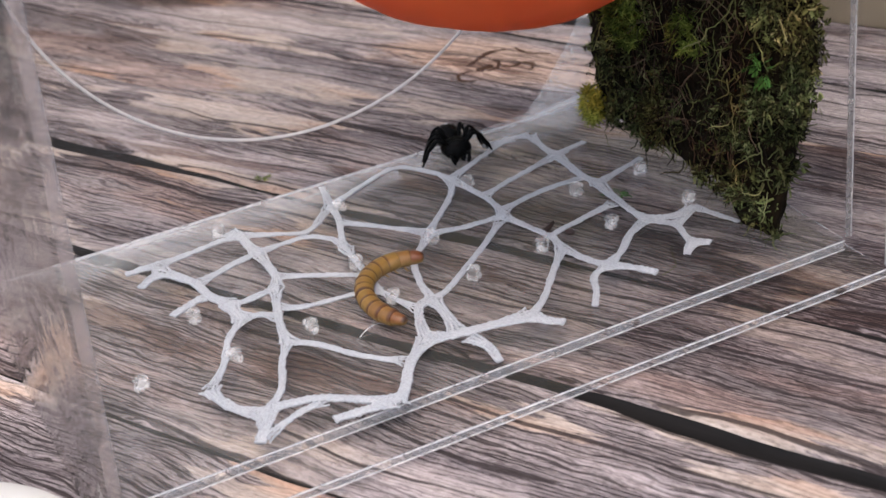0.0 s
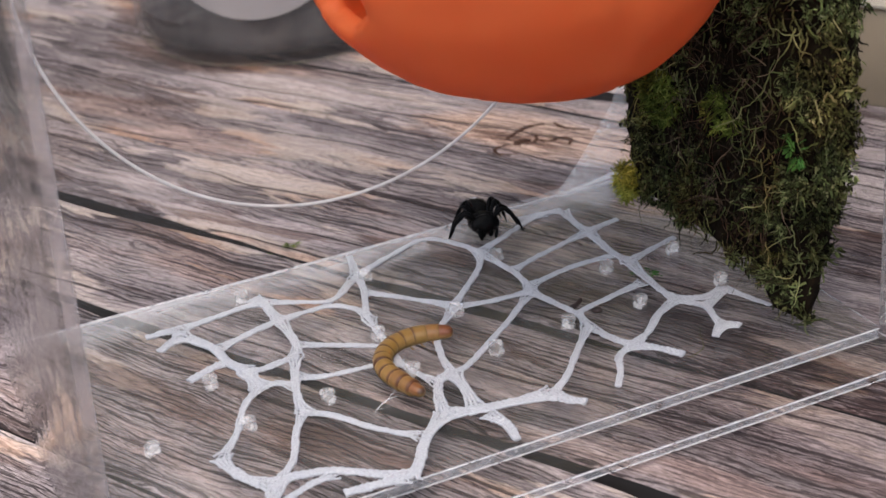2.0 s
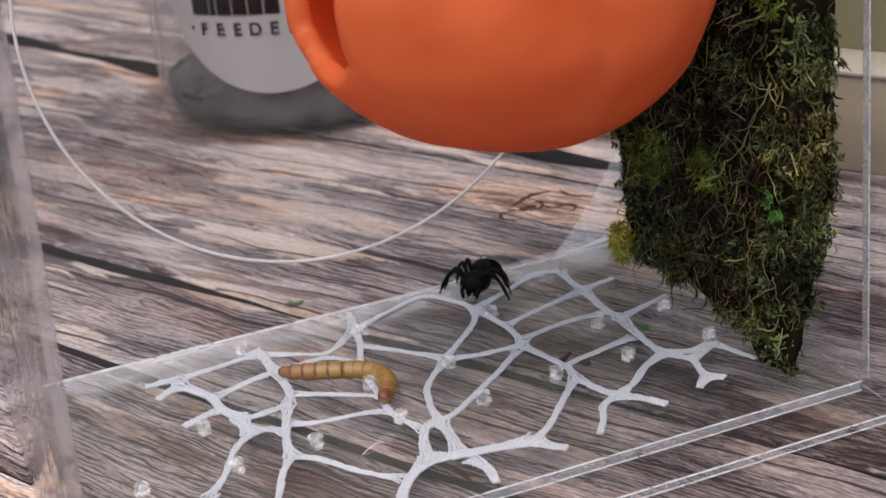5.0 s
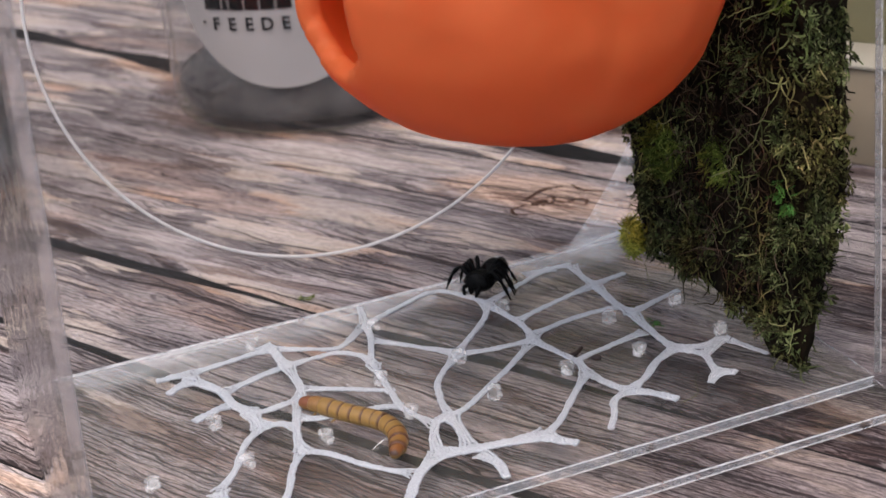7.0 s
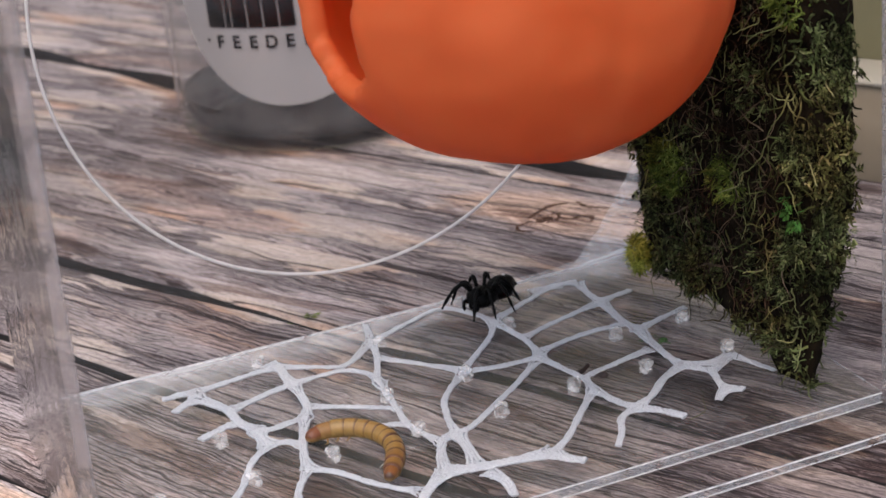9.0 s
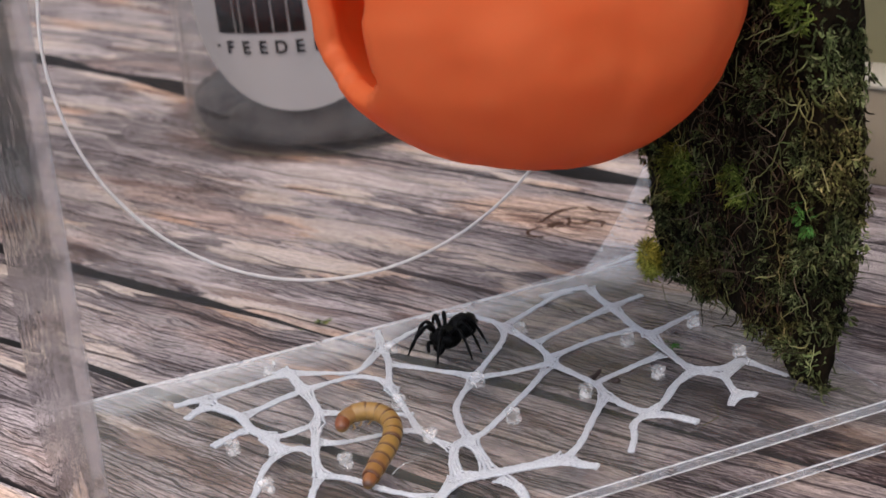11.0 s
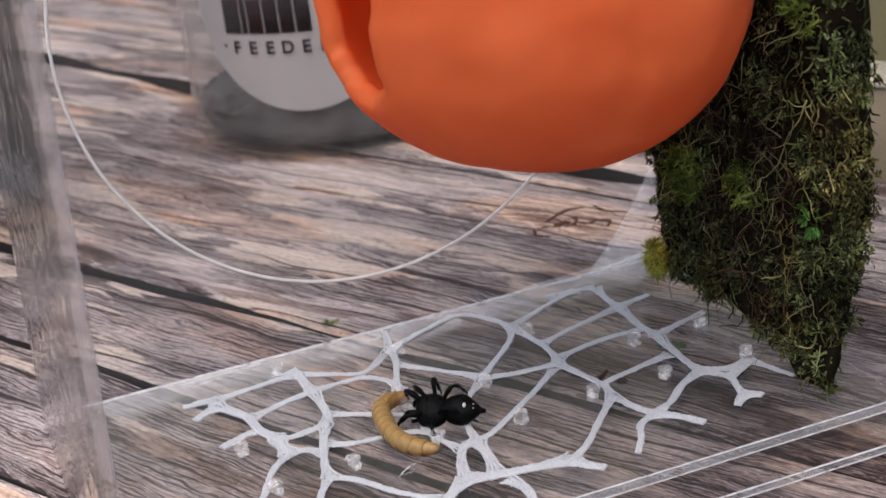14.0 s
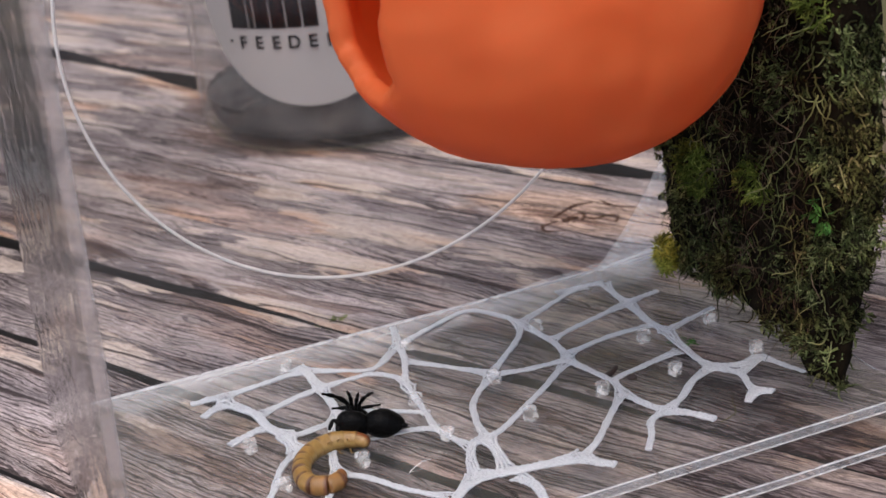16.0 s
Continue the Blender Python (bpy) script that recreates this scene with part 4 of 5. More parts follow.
def pumpkin_shell():
    """A squat lobed shell with a tall rounded opening; its wall has thickness."""
    bm = bmesh.new()
    nu, nv, wall = 144, 64, 0.42
    door, half_w, low, high = 183.0, 20.0, -37.0, 34.0

    def place(u, v, inset):
        lobe = 1.0 - 0.015 * (1.0 - abs(math.sin(4.5 * u + 0.6))) ** 2 * math.cos(v) ** 0.5
        r = (3.72 * math.cos(v) ** 0.86 if math.cos(v) > 0 else 0.0) * lobe - inset * math.cos(v)
        z = 3.30 * math.copysign(abs(math.sin(v)) ** 0.92, math.sin(v)) - inset * math.sin(v)
        z += -0.35 * math.exp(-((r / 0.9) ** 2)) * math.copysign(1.0, z)
        wob = 0.08 * noise.noise((math.cos(u) * 1.4, math.sin(u) * 1.4, z * 0.5)) + 0.07 * noise.noise((math.cos(u) * 3.4, math.sin(u) * 4.0, z * 1.3)) + 0.035 * noise.noise((math.cos(u) * 8.0, math.sin(u) * 8.0, z * 2.2))
        return Vector(((r + wob) * math.cos(u), (r + wob) * math.sin(u), z))

    layers = []
    for inset in (0.0, wall):
        rows = []
        for j in range(nv + 1):
            v = radians(-89.5 + 179.0 * j / nv)
            rows.append([bm.verts.new(place(2 * math.pi * i / nu, v, inset)) for i in range(nu)])
        layers.append(rows)

    def is_open(i, j):
        u, v = 360.0 * (i + 0.5) / nu, -89.5 + 179.0 * (j + 0.5) / nv
        du = (u - door + 180.0) % 360.0 - 180.0
        if not low < v < high:
            return False
        reach = half_w * math.sqrt(max(0.0, 1.0 - max(0.0, (low + 16.0 - v) / 16.0) ** 2))
        return abs(du) < reach

    for j in range(nv):
        for i in range(nu):
            k = (i + 1) % nu
            if is_open(i, j):
                continue
            a, b = layers
            bm.faces.new((a[j][i], a[j][k], a[j + 1][k], a[j + 1][i]))
            bm.faces.new((b[j][i], b[j + 1][i], b[j + 1][k], b[j][k]))
            for (p, q), (di, dj) in (((( j, i), (j + 1, i)), (-1, 0)), (((j, k), (j + 1, k)), (1, 0)), (((j, i), (j, k)), (0, -1)), (((j + 1, i), (j + 1, k)), (0, 1))):
                jj = j + dj
                if 0 <= jj < nv and is_open((i + di) % nu, jj):
                    bm.faces.new((a[p[0]][p[1]], a[q[0]][q[1]], b[q[0]][q[1]], b[p[0]][p[1]]))
    for j in (0, nv):
        bm.faces.new(layers[0][j])
        bm.faces.new(layers[1][j])
    bmesh.ops.remove_doubles(bm, verts=bm.verts[:], dist=1e-5)
    loose = [v for v in bm.verts if not v.link_faces]
    bmesh.ops.delete(bm, geom=loose, context="VERTS")
    bmesh.ops.recalc_face_normals(bm, faces=bm.faces[:])
    for _ in range(3):
        edge = [v for v in bm.verts if any(f.normal.dot(v.normal) < 0.8 for f in v.link_faces)]
        bmesh.ops.smooth_vert(bm, verts=edge, factor=0.5, use_axis_x=True, use_axis_y=True, use_axis_z=True)
    return bm


pumpkin = thing("pumpkin_hide", "hollow orange resin pumpkin hide fixed against the moss", "pumpkin", P(*PUMPKIN_AT, rx=0, ry=9, rz=0))
part("shell", pumpkin_shell(), PUMPKIN, pumpkin)
bm = bmesh.new()
sweep(bm, spline([(0, 0, 2.8), (0.05, 0.02, 3.4), (0.25, 0.1, 4.1)], 10), [0.55, 0.45, 0.38, 0.35, 0.33, 0.32, 0.32, 0.32, 0.33, 0.35, 0.36], 10, up=(0, 1, 0))
part("stem", bm, BARK, pumpkin, "short brown pumpkin stem")

# ---- jar ----
JAR_AT, JAR_R = (7.7, 25.7), 4.8
jar = thing("jar", "clear plastic jar with grey bedding and a round white label", "jar", P(*JAR_AT, 0.004))


def lathe(profile, sides=72):
    bm = bmesh.new()
    rings = [[bm.verts.new((r * math.cos(2 * math.pi * k / sides), r * math.sin(2 * math.pi * k / sides), z)) for k in range(sides)] for r, z in profile]
    for a, b in zip(rings, rings[1:]):
        for k in range(sides):
            bm.faces.new((a[k], a[(k + 1) % sides], b[(k + 1) % sides], b[k]))
    bm.faces.new(rings[0][::-1])
    bm.faces.new(rings[-1])
    bmesh.ops.recalc_face_normals(bm, faces=bm.faces[:])
    return bm


body = part("jar_body", lathe([(4.2, 0.0), (4.55, 0.05), (4.75, 0.25), (4.8, 0.6), (4.8, 10.0), (4.6, 10.6), (4.4, 10.6), (4.62, 9.9), (4.62, 0.7), (4.5, 0.4), (4.1, 0.22)]), JAR, jar)
body.visible_shadow = False
bm = lathe([(4.0, 0.25), (4.40, 0.45), (4.55, 0.8), (4.55, 1.2), (4.55, 1.75), (4.3, 1.9), (2.0, 2.05), (0.3, 2.1)])
for v in bm.verts:
    if v.co.z > 1.5:  # heaped unevenly against the wall
        v.co.z += 0.45 * noise.noise((v.co.x * 0.45, v.co.y * 0.45, 2.0)) + 0.12 * noise.noise((v.co.x * 1.6, v.co.y * 1.6, 5.0)) + 0.17 * (0.93 * v.co.x - 0.36 * v.co.y)
part("bedding", bm, BEDDING, jar, "grey powdery bedding in the jar")
FACE = -119.5  # the side of the jar that the label is on


def on_jar(a, z, out=0.0):
    """a: units along the jar's wall from the label's middle."""
    w = radians(FACE) + a / JAR_R
    return Vector(((JAR_R + out) * math.cos(w), (JAR_R + out) * math.sin(w), z))


def label_disc(radius, z_mid):
    bm = bmesh.new()
    n, rings = 64, 10
    grid = [[bm.verts.new(on_jar(radius * k / rings * math.cos(2 * math.pi * i / n), z_mid + radius * k / rings * math.sin(2 * math.pi * i / n), 0.03)) for i in range(n)] for k in range(1, rings + 1)]
    mid = bm.verts.new(on_jar(0, z_mid, 0.03))
    for i in range(n):
        bm.faces.new((mid, grid[0][i], grid[0][(i + 1) % n]))
    for a, b in zip(grid, grid[1:]):
        for i in range(n):
            bm.faces.new((a[i], b[i], b[(i + 1) % n], a[(i + 1) % n]))
    bmesh.ops.recalc_face_normals(bm, faces=bm.faces[:])
    return bm


label = part("label", label_disc(3.3, 4.82), LABEL, jar, "round white paper label with dark printing")


def letter(sign, a, z, size):
    curve = bpy.data.curves.new("letter", "FONT")
    curve.body, curve.size, curve.extrude, curve.align_x = sign, size * U, 0.01 * U, "CENTER"
    curve.offset = 0.012 * U
    w = radians(FACE) + a / JAR_R
    base = on_jar(a, z, 0.06) * U
    m = Matrix.Translation(base) @ Euler((radians(90), 0, w + radians(90))).to_matrix().to_4x4()
    made = bpy.data.objects.new("letter", curve)
    me = bpy.data.meshes.new_from_object(made)
    bpy.data.objects.remove(made)
    me.name = "letter"
    me.materials.append(INK)
    ob = new("letter", me)
    ob.parent = label
    ob.matrix_basis = m


for k, sign in enumerate("FEEDERS"):
    letter(sign, -1.92 + 0.545 * k, 3.26, 0.52)


def bar(a0, a1, z0, z1):
    bm = bmesh.new()
    n = 6
    front = [[bm.verts.new(on_jar(a0 + (a1 - a0) * i / n, z, o)) for i in range(n + 1)] for z, o in ((z0, 0.035), (z0, 0.06), (z1, 0.06), (z1, 0.035))]
    for a, b in zip(front, front[1:] + front[:1]):
        for i in range(n):
            bm.faces.new((a[i], a[i + 1], b[i + 1], b[i]))
    bm.faces.new([r[0] for r in front][::-1])
    bm.faces.new([r[-1] for r in front])
    bmesh.ops.recalc_face_normals(bm, faces=bm.faces[:])
    part("print_block", bm, INK, label)


for a0, a1 in ((-2.25, -1.68), (-1.63, -1.46), (-1.41, -0.95), (-0.90, -0.47), (-0.42, 0.0), (0.05, 0.48), (0.75, 1.22), (1.27, 1.72), (1.77, 2.2)):
    bar(a0, a1, 3.85, 4.85)
bar(-2.40, -2.32, 3.42, 3.50)

# ---- silk in the corner of the box ----
silk_web = thing("silk_web", "thin white spider silk stretched along the back corner", "spider silk", P(0, 0, 0.404))


def silk_sheet(corners, n=14, m=8, sag=0.12, seed=0, hollow=0.0):
    a, b, c, d = (Vector(q) for q in corners)
    bm = bmesh.new()
    grid = []
    for i in range(n + 1):
        row = []
        for j in range(m + 1):
            s, t = i / n, j / m
            p = a.lerp(b, s).lerp(d.lerp(c, s), t)
            p.z = max(0.01, p.z - sag * math.sin(math.pi * t) * math.sin(math.pi * s) + 0.03 * noise.noise((s * 5, t * 4, seed)))
            p += Vector((hollow * math.sin(math.pi * s), 0, -0.5 * hollow * math.sin(math.pi * s)))
            p.z = max(p.z, 0.01)
            row.append(bm.verts.new(p))
        grid.append(row)
    layer = bm.loops.layers.uv.new("UVMap")
    for i in range(n):
        for j in range(m):
            face = bm.faces.new((grid[i][j], grid[i + 1][j], grid[i + 1][j + 1], grid[i][j + 1]))
            for loop, (u, v) in zip(face.loops, ((i, j), (i + 1, j), (i + 1, j + 1), (i, j + 1))):
                loop[layer].uv = (u / n, v / m)
    return bm


part("silk_sheet", silk_sheet([(-3.45, 8.2, 0.05), (4.6, 8.2, 0.06), (4.4, 7.2, 0.03), (-2.6, 6.9, 0.02)], 30, 8, 0.1, 1), SILK_BAND, silk_web)
part("silk_sheet", silk_sheet([(4.6, 8.2, 0.06), (9.6, 8.2, 0.30), (8.6, 6.8, 0.05), (5.2, 7.1, 0.03)], 20, 8, 0.1, 2), SILK_BAND, silk_web)
part("silk_sheet", silk_sheet([(7.75, 8.15, 0.10), (9.75, 8.2, 2.75), (8.95, 6.95, 2.3), (8.45, 7.0, 0.05)], 24, 10, 0.0, 3, 0.12), SILK, silk_web)
# ---- scraps ----


def crumb(name, label, category, at, size, material, seed):
    bm = bmesh.new()
    for q in blob(bm, (0, 0, size[2]), size, 12, 8):
        f = 1.0 + 0.5 * noise.noise(q.co * 6.0 + Vector((seed, 0, 0)))
        q.co = Vector((q.co.x * f, q.co.y * f, max(0.0, q.co.z * f)))
    ob = tagged(mesh_object(name, bm, material), label, category)
    ob.matrix_basis = P(*at)
    return ob


crumb("crumb", "dark brown shrivelled crumb on the clear floor", "crumb", (5.81, 3.61, 0.404, 0, 0, 30), (0.20, 0.07, 0.06), CRUMB, 1)
crumb("crumb", "small dark brown crumb on the clear floor", "crumb", (6.03, 3.22, 0.404, 0, 0, -50), (0.12, 0.06, 0.05), CRUMB, 5)


def fleck(label, at, size, count, material, seed):
    """A torn scrap of moss: a few leaflets lying flat."""
    rnd = random.Random(seed)
    verts, faces = [], []
    for _ in range(count):
        p = Vector((rnd.gauss(0, size * 0.45), rnd.gauss(0, size * 0.2), rnd.uniform(0.01, 0.06)))
        leaflets(verts, faces, p, (rnd.uniform(-1, 1), rnd.uniform(-1, 1), rnd.uniform(0.0, 0.3)), size * 0.5, size * 0.25, rnd, 4)
    holder = thing("moss_fleck", label, "moss fleck", P(*at))
    raw_part("leaflet_tuft", [(x, y, max(z, 0.004)) for x, y, z in verts], faces, material, holder, smooth=False)


fleck("small green moss fleck on the clear floor", (7.66, 3.95, 0.404, 0, 0, -50), 0.30, 12, SPRIG, 9)
fleck("tiny olive moss fleck on the table", (2.18, 10.03, 0.004, 0, 0, 20), 0.27, 12, CUSHION, 2)


def scrap():
    """A torn, curled wisp of shed skin in three joined ribbons."""
    bm = bmesh.new()
    rnd = random.Random(6)
    for pts in (((-0.42, -0.22, 0.02), (-0.15, -0.02, 0.06), (0.12, 0.05, 0.10), (0.5, 0.12, 0.03)),
                ((0.0, 0.02, 0.08), (0.25, 0.22, 0.12), (0.55, 0.30, 0.08), (0.75, 0.12, 0.02)),
                ((-0.3, -0.14, 0.03), (-0.05, -0.2, 0.07), (0.2, -0.12, 0.08), (0.42, 0.02, 0.03))):
        line = spline(pts, 14)
        sweep(bm, line, [0.006 + 0.022 * math.sin(math.pi * i / 14) * rnd.uniform(0.5, 1.2) for i in range(15)], 6, 0.25)
    return bm


ob = tagged(mesh_object("shed_skin", scrap(), STUD), "small pale shed skin scrap on the clear floor", "shed skin")
for v in ob.data.vertices:
    v.co *= 0.78
ob.matrix_basis = P(1.43, 2.31, 0.404)
bm = bmesh.new()
sweep(bm, spline([(7.3, 1.6, 0.06), (7.05, 1.2, 0.16), (6.95, 0.95, 0.05), (6.6, 0.85, 0.02)], 18), 0.009, 4)
ob = tagged(mesh_object("moss_fibre", bm, STEM), "single curled moss fibre on the clear floor", "moss fibre")
ob.matrix_basis = P(0, 0, 0.404)
dish = thing("white_dish", "white dish rim on the table beside the box", "dish", P(-7.1, -0.5, 0.004))
part("bowl", lathe([(1.4, 0.0), (1.9, 0.1), (2.6, 0.35), (2.75, 0.45), (2.7, 0.52), (2.5, 0.42), (1.8, 0.2), (0.4, 0.15)]), WHITE, dish)

# ---- spider ----
SPIDER_SIZE = 0.79


def spider_scale(bm):
    bmesh.ops.scale(bm, vec=(SPIDER_SIZE,) * 3, verts=bm.verts)
    return bm


def spider_part(name, bm, material, parent):
    return part(name, spider_scale(bm), material, parent)


spider = thing("spider", "small glossy black jumping spider", "spider", P(5.8, 7.7, 0.41))
bm = bmesh.new()
blob(bm, (0.30, 0, 0.37), (0.42, 0.42, 0.28))
blob(bm, (0.46, 0, 0.39), (0.25, 0.40, 0.27))
spider_part("cephalothorax", bm, SPIDER, spider)
bm = bmesh.new()
for q in blob(bm, (-0.40, 0, 0.41), (0.50, 0.385, 0.32), 20, 12):
    if q.co.x < -0.5:
        q.co.y *= 1.0 - 0.5 * (-0.5 - q.co.x) / 0.32
blob(bm, (-0.86, 0, 0.33), (0.12, 0.07, 0.06), 8, 6)
abdomen = spider_part("abdomen", bm, SPIDER, spider)
for x, y, z, r in ((-0.52, 0.0, 0.725, 0.055), (-0.72, 0.05, 0.652, 0.018), (-0.72, -0.05, 0.652, 0.018)):
    bm = bmesh.new()
    blob(bm, (x, y, z), (r * 0.8, r * 1.2, 0.02), 10, 6)
    part("white_spot", spider_scale(bm), SPOT, abdomen, "white hair spot")
for s in (-1, 1):
    bm = bmesh.new()
    blob(bm, (0.62, 0.10 * s, 0.23), (0.08, 0.08, 0.16), 10, 8)
    spider_part("fang", bm, SPIDER, spider)
    bm = bmesh.new()
    sweep(bm, spline([(0.58, 0.18 * s, 0.29), (0.74, 0.24 * s, 0.33), (0.82, 0.18 * s, 0.11)], 8), [0.05, 0.06, 0.06, 0.05, 0.05, 0.05, 0.055, 0.05, 0.03], 7)
    spider_part("palp", bm, SPIDER, spider)
eye_shine = plain("wet_eye", (0.01, 0.01, 0.012), (0.02, 0.02, 0.024), 200, 0.05)
for y, r in ((-0.09, 0.065), (0.09, 0.065), (-0.21, 0.04), (0.21, 0.04)):
    bm = bmesh.new()
    blob(bm, (0.66 - abs(y) * 0.35, y, 0.40), (r, r, r), 10, 8)
    spider_part("eye", bm, eye_shine, spider)
LEGS = []
for angle, reach, lift in ((44, 0.88, 0.44), (74, 0.78, 0.46), (108, 0.74, 0.52), (142, 0.84, 0.54)):
    for s in (-1, 1):
        bm = bmesh.new()
        knee = (reach * 0.40, 0, lift * 1.0)
        line = spline([(0, 0, 0), (reach * 0.17, 0, lift * 0.62), knee, (reach * 0.66, 0, lift * 0.62), (reach * 0.84, 0, 0.02), (reach, 0, -0.28)], 20)
        girth = 1.25 if angle == 44 else 1.0
        radii = [girth * (0.068 - 0.040 * i / 20 + 0.010 * math.sin(i * 1.25)) for i in range(21)]
        sweep(bm, line, radii, 7, up=(0, 1, 0))
        leg = spider_part("leg", bm, SPIDER, spider)
        LEGS.append((leg, s * angle, s))

# ---- mealworm ----
RINGS, LENGTH = 13, 3.2
worm = thing("mealworm", "amber brown ringed mealworm on the lace net", "mealworm", P(3, 4, 0.6))
SEGMENTS = []
for k in range(RINGS):
    bm = bmesh.new()
    f = k / (RINGS - 1)
    r = 0.180 * (1.0 - 0.22 * (1 - min(1.0, f / 0.16)) - 0.30 * max(0.0, (f - 0.84) / 0.16) ** 1.5)
    half = LENGTH / RINGS * 0.62
    line = [Vector((x, 0, 0)) for x in (-half, -half * 0.85, -half * 0.5, 0.0, half * 0.5, half * 0.8, half * 0.95, half)]
    prof = [0.88, 0.95, 0.985, 1.0, 1.005, 1.0, 0.975, 0.93]
    if k == 0:
        prof = [0.30, 0.62, 0.85, 0.98, 1.0, 1.0, 0.96, 0.88]
    if k == RINGS - 1:
        prof = [0.98, 1.0, 0.98, 0.93, 0.82, 0.64, 0.45, 0.15]
    sweep(bm, line, [r * q for q in prof], 18, 0.95)
    ring = part("ring", bm, WORM_END if k == 0 else WORM_TAIL if k == RINGS - 1 else WORM_FORE if k in (1, RINGS - 3, RINGS - 2) else WORM, worm, "dark brown head" if k == 0 else "")
    SEGMENTS.append(ring)
    if 1 <= k <= 3:
        for s in (-1, 1):
            bm = bmesh.new()
            sweep(bm, spline([(0, 0.10 * s, -0.12), (-0.03, 0.18 * s, -0.16), (-0.08, 0.15 * s, -0.19)], 6), [0.022, 0.02, 0.018, 0.015, 0.012, 0.009, 0.006], 5)
            part("leg", bm, WORM_END, ring)

# ---- what moves ----
# seconds; place of the head; tilt of the body's plane; heading of the body from the head; turn in each quarter of its length
WORM_FIRST = [
    (0, 3.24, 3.82, 0.60, 0, 161, 52, 51, 28, 33),
    (0.5, 3.27, 3.83, 0.60, 0, 164, 46, 55, 27, 38),
    (1, 3.30, 3.76, 0.60, 0, 163, 42, 56, 38, 24),
    (1.5, 3.28, 3.70, 0.60, 0, 150, 53, 62, 35, 5),
    (2, 3.31, 3.70, 0.60, 0, 161, 38, 58, 48, 3),
    (2.5, 3.32, 3.88, 0.60, 0, 164, 42, 61, 29, 7),
    (3, 3.30, 3.70, 0.60, 0, 164, 29, 69, 38, 11),
    (3.5, 3.09, 3.48, 0.60, 0, 138, 50, 86, 22, 27),
    (4, 2.98, 3.27, 0.60, 0, 128, 36, 111, 36, -8),
]
WORM_SECOND = [
    (6.5, 0.45, 4.27, 0.60, 0, -23, -20, 22, -49, -32),
    (7, 0.48, 4.32, 0.60, 0, -22, -22, 17, -48, -34),
    (7.5, 0.48, 4.34, 0.60, 0, -15, -22, -5, -42, -18),
    (8, 0.33, 3.78, 0.60, 0, 52, -82, -14, -39, -26),
    (8.5, 0.32, 3.68, 0.60, 0, 58, -84, -18, -34, -26),
    (9, 0.29, 3.58, 0.60, 0, 59, -72, -39, -41, -10),
    (11.5, 0.78, 3.47, 0.88, 10, 113, -130, -81, -22, 18),
    (12, 1.96, 4.10, 0.68, 2, 2, -83, -52, -22, 79),
    (12.5, 2.53, 3.58, 0.76, 4, -56, -63, -64, 72, 41),
]
WORM_THIRD = [
    (13, 2.57, 3.54, 0.76, 4, -53, -77, -49, 62, 48),
    (13.25, 2.20, 3.80, 0.80, 0, -85, -10, -25, 25, 20),
    (13.5, 2.05, 4.52, 0.62, -8, -116, 53, 4, -17, -12),
    (14, 2.24, 4.58, 0.62, -4, -195, 114, 3, 17, 45),
    (14.5, 2.12, 3.95, 1.02, 15, -88, 20, -140, -130, 20),
    (14.75, 2.46, 4.79, 0.68, 2, -82, -15, -9, -54, -73),
    (15, 2.22, 4.78, 0.62, -14, -122, 11, 4, -7, -1),
    (15.25, 1.70, 3.59, 0.84, 18, -243, 10, 107, 38, 46),
    (15.5, 0.79, 3.42, 0.71, 14, -269, 24, 147, 35, 71),
]
WORM_LAST = [
    (15.75, 0.72, 3.26, 0.69, 8, -206, -52, 158, 41, 56),
    (16, 0.80, 3.32, 0.60, 0, -231, 79, 58, 31, 173),
]
# seconds; place between thorax and abdomen; heading
SPIDER_ROWS = [
    (0, 5.84, 7.72, -100), (0.5, 5.80, 7.72, -100), (1, 5.77, 7.67, -99), (1.5, 5.74, 7.66, -99), (2, 5.75, 7.68, -100),
    (2.5, 5.80, 7.72, -101), (3, 5.76, 7.65, -101), (3.5, 5.74, 7.64, -104), (4, 5.79, 7.63, -128), (6.5, 5.65, 7.58, -140),
    (7, 5.60, 7.46, -148), (7.5, 5.63, 7.46, -148), (8, 5.60, 7.38, -150), (8.5, 5.60, 7.45, -150), (9, 5.56, 7.50, -160),
    (11.5, 3.89, 6.38, -150), (12, 3.40, 6.24, -140), (12.5, 3.01, 5.75, -108), (13, 2.97, 5.70, -108),
]
SPIDER_END = [
    (13.25, 2.34, 4.20, -124), (13.5, 2.69, 4.70, -154), (14, 2.55, 3.48, -212), (14.5, 2.36, 3.14, -203), (14.75, 2.48, 3.16, -199),
    (15, 1.86, 3.34, -214), (15.25, 1.27, 3.60, -258), (15.5, 1.33, 3.95, -262), (15.75, 0.96, 3.83, -222), (16, 0.94, 3.78, -203),
]
# seconds; how far the spider has rolled on its side; how far its abdomen is tipped up
SPIDER_ROLL = [(0, 0, 0), (13.1, 0, 0), (13.25, -8, 10), (13.5, -14, 26), (14, -42, 0), (14.5, 35, 0), (14.75, 50, 0), (15, 72, -8), (15.25, 30, 0), (15.5, 12, 0), (15.75, 40, 0), (16, 66, -4)]


def at_time(table, t):
    """The row of a table at a time, straight between its rows."""
    for a, b in zip(table, table[1:]):
        if t <= b[0]:
            f = max(0.0, (t - a[0]) / (b[0] - a[0]))
            return [p + (q - p) * f for p, q in zip(a[1:], b[1:])]
    return list(table[-1][1:])


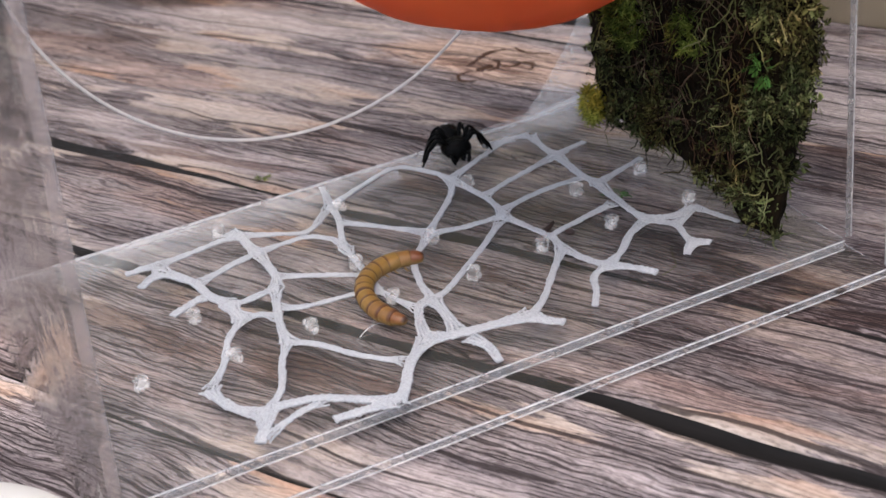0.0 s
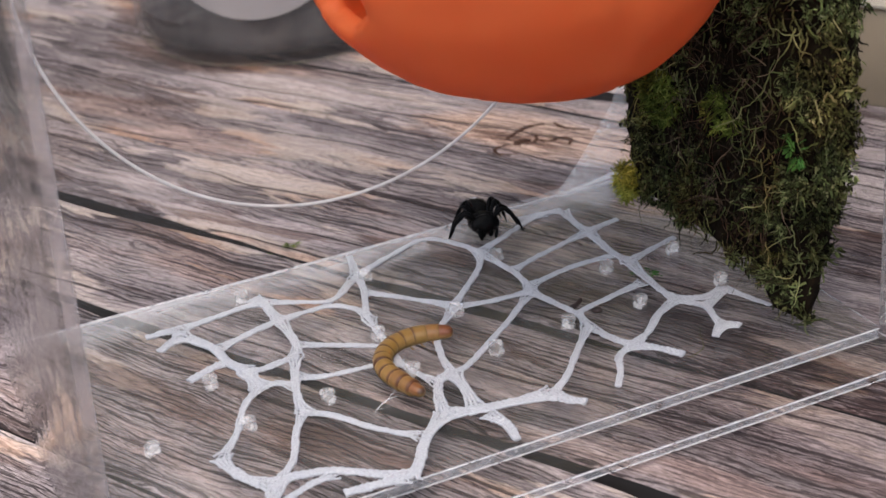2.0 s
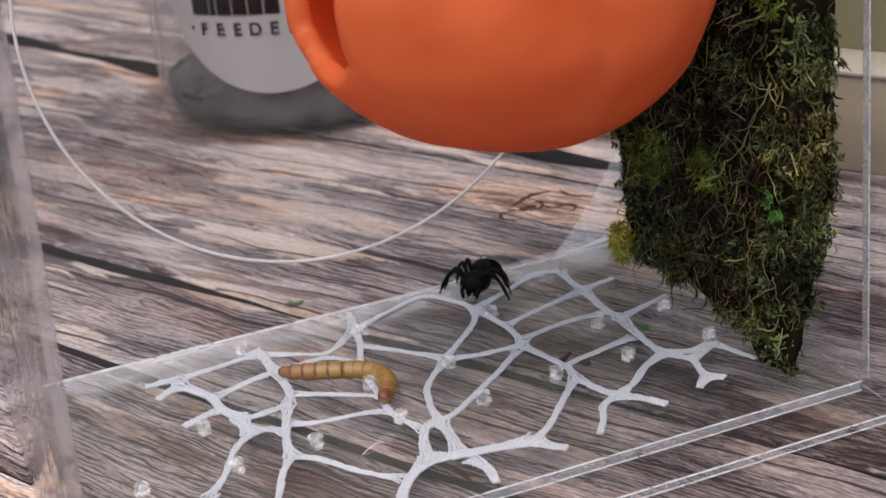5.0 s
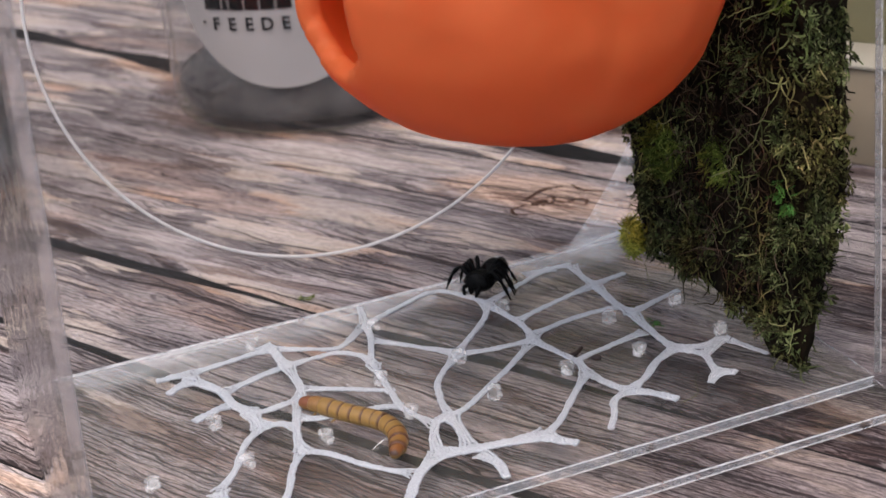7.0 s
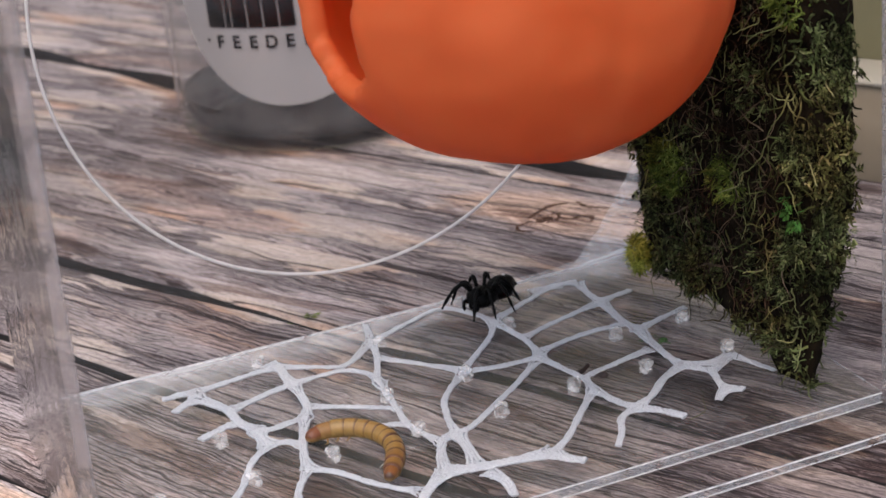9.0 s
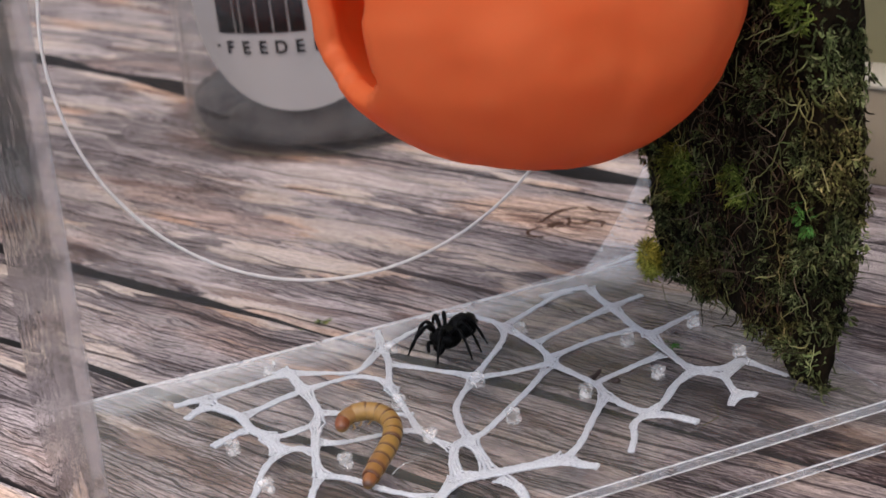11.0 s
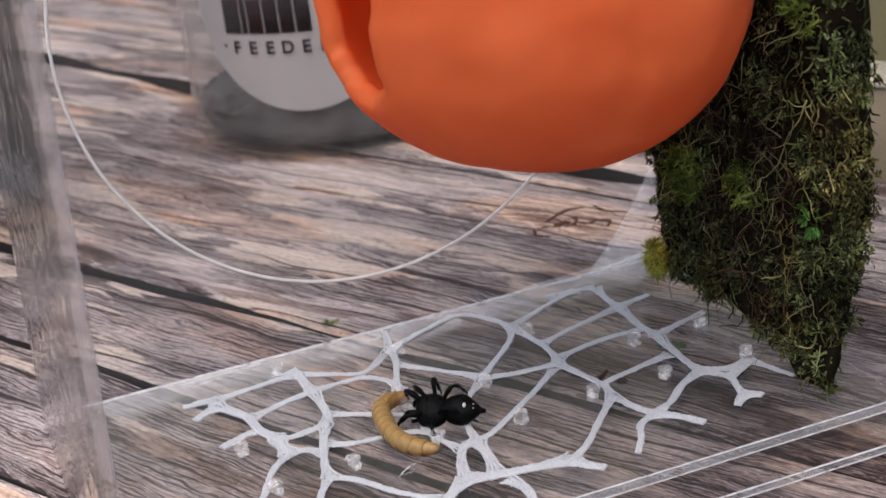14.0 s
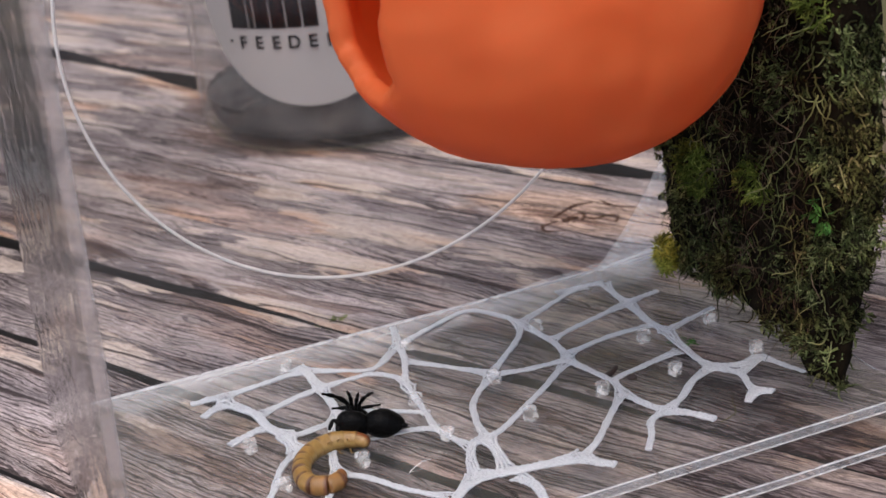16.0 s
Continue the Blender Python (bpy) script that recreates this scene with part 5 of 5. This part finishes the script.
def centreline(h, turns, n=52):
    """Points and headings along the worm, in its own plane."""
    x = y = 0.0
    out, step = [], LENGTH / n
    for i in range(n):
        s = (i + 0.5) / n
        f = min(max(s * 4 - 0.5, 0.0), 3.0)
        k = min(int(f), 2)
        rate = (turns[k] + (turns[k + 1] - turns[k]) * (f - k)) * 4 / n
        h += rate / 2
        out.append((x + math.cos(radians(h)) * step / 2, y + math.sin(radians(h)) * step / 2, h))
        x, y = x + math.cos(radians(h)) * step, y + math.sin(radians(h)) * step
        h += rate / 2
    return out


def between(rows, longest=0.26):
    """Rows with smooth steps put into each long pause."""
    out = [rows[0]]
    for a, b in zip(rows, rows[1:]):
        n = max(1, math.ceil((b[0] - a[0]) / longest - 1e-6))
        for i in range(1, n + 1):
            f = i / n
            g = f * f * (3 - 2 * f) if n > 3 else f
            out.append((a[0] + (b[0] - a[0]) * f, *(p + (q - p) * g for p, q in zip(a[1:], b[1:]))))
    return out


# seconds; how far the caught worm is turned on its back
WORM_ROLL = [(0, 0), (12.75, 0), (13.0, 25), (13.5, 165), (14.0, 195), (14.5, 60), (15.0, 165), (15.5, 70), (16.0, 75)]


def motions():
    rows = between(WORM_FIRST + WORM_SECOND + WORM_THIRD + WORM_LAST)
    walk(worm, [(t, P(x, y, z, 0, 0, -20) @ pose(0, 0, 0, tilt)) for t, x, y, z, tilt, *_ in rows])
    lines = [(r[0], centreline(r[5], r[6:])) for r in rows]
    for k, ring in enumerate(SEGMENTS):
        at = int((k + 0.5) / RINGS * 52)
        walk(ring, [(t, P(line[at][0], line[at][1], 0, 0, 0, line[at][2]) @ pose(0, 0, 0, at_time(WORM_ROLL, t)[0])) for t, line in lines])
    steps = between(SPIDER_ROWS + SPIDER_END, 0.5)
    places = []
    for t, x, y, h in steps:
        roll, tip = at_time(SPIDER_ROLL, t)
        places.append((t, P(x, y, 0.41 + (0.12 if 13.2 < t < 13.3 else 0.0), 0, 0, h) @ P(0, 0, 0.34, roll, tip) @ P(0, 0, -0.34)))
    walk(spider, places)
    for n, (leg, angle, s) in enumerate(LEGS):
        pair, keys = n // 2, []
        for t, x, y, h in steps:
            roll = at_time(SPIDER_ROLL, t)[0]
            swing = 8.0 * math.sin(1.9 * t + 2.1 * n)
            raised = 0.0
            if t < 8.9:  # crouched, with the fore legs spread sideways
                swing += s * (46.0, 32.0, 14.0, 0.0)[pair]
            if pair == 0 and 8.9 <= t <= 12.1:
                swing -= s * 14.0
                raised = -8.0
            if t > 13.1:  # holding the prey: the fore legs reach forward, the rest is drawn in
                swing = s * (-16.0, -34.0, -16.0, 12.0)[pair] + 7.0 * math.sin(5.0 * t + 1.3 * n)
                raised = (-14.0, -20.0, -12.0, -16.0)[pair] + 6.0 * math.sin(3.0 * t + n)
                if s > 0:  # the upper side holds its legs straight up
                    swing += ((10.0, 16.0, -8.0, -27.0)[pair] - swing) * min(1.0, roll / 60.0)
                    raised += (0.0 - raised - 40.0) * min(1.0, roll / 60.0)
                if s < 0:  # the side that comes to lie below folds its legs against the body
                    raised -= roll * 0.9
                    swing += (20.0, 0.0, -20.0, -30.0)[pair] * roll / 90.0
            a = radians(angle)
            keys.append((t, P(SPIDER_SIZE * (0.30 + 0.20 * math.cos(a)), SPIDER_SIZE * 0.20 * math.sin(a), SPIDER_SIZE * 0.30, 0, 0, angle + swing) @ pose(0, 0, 0, 0, raised)))
        walk(leg, keys)


motions()
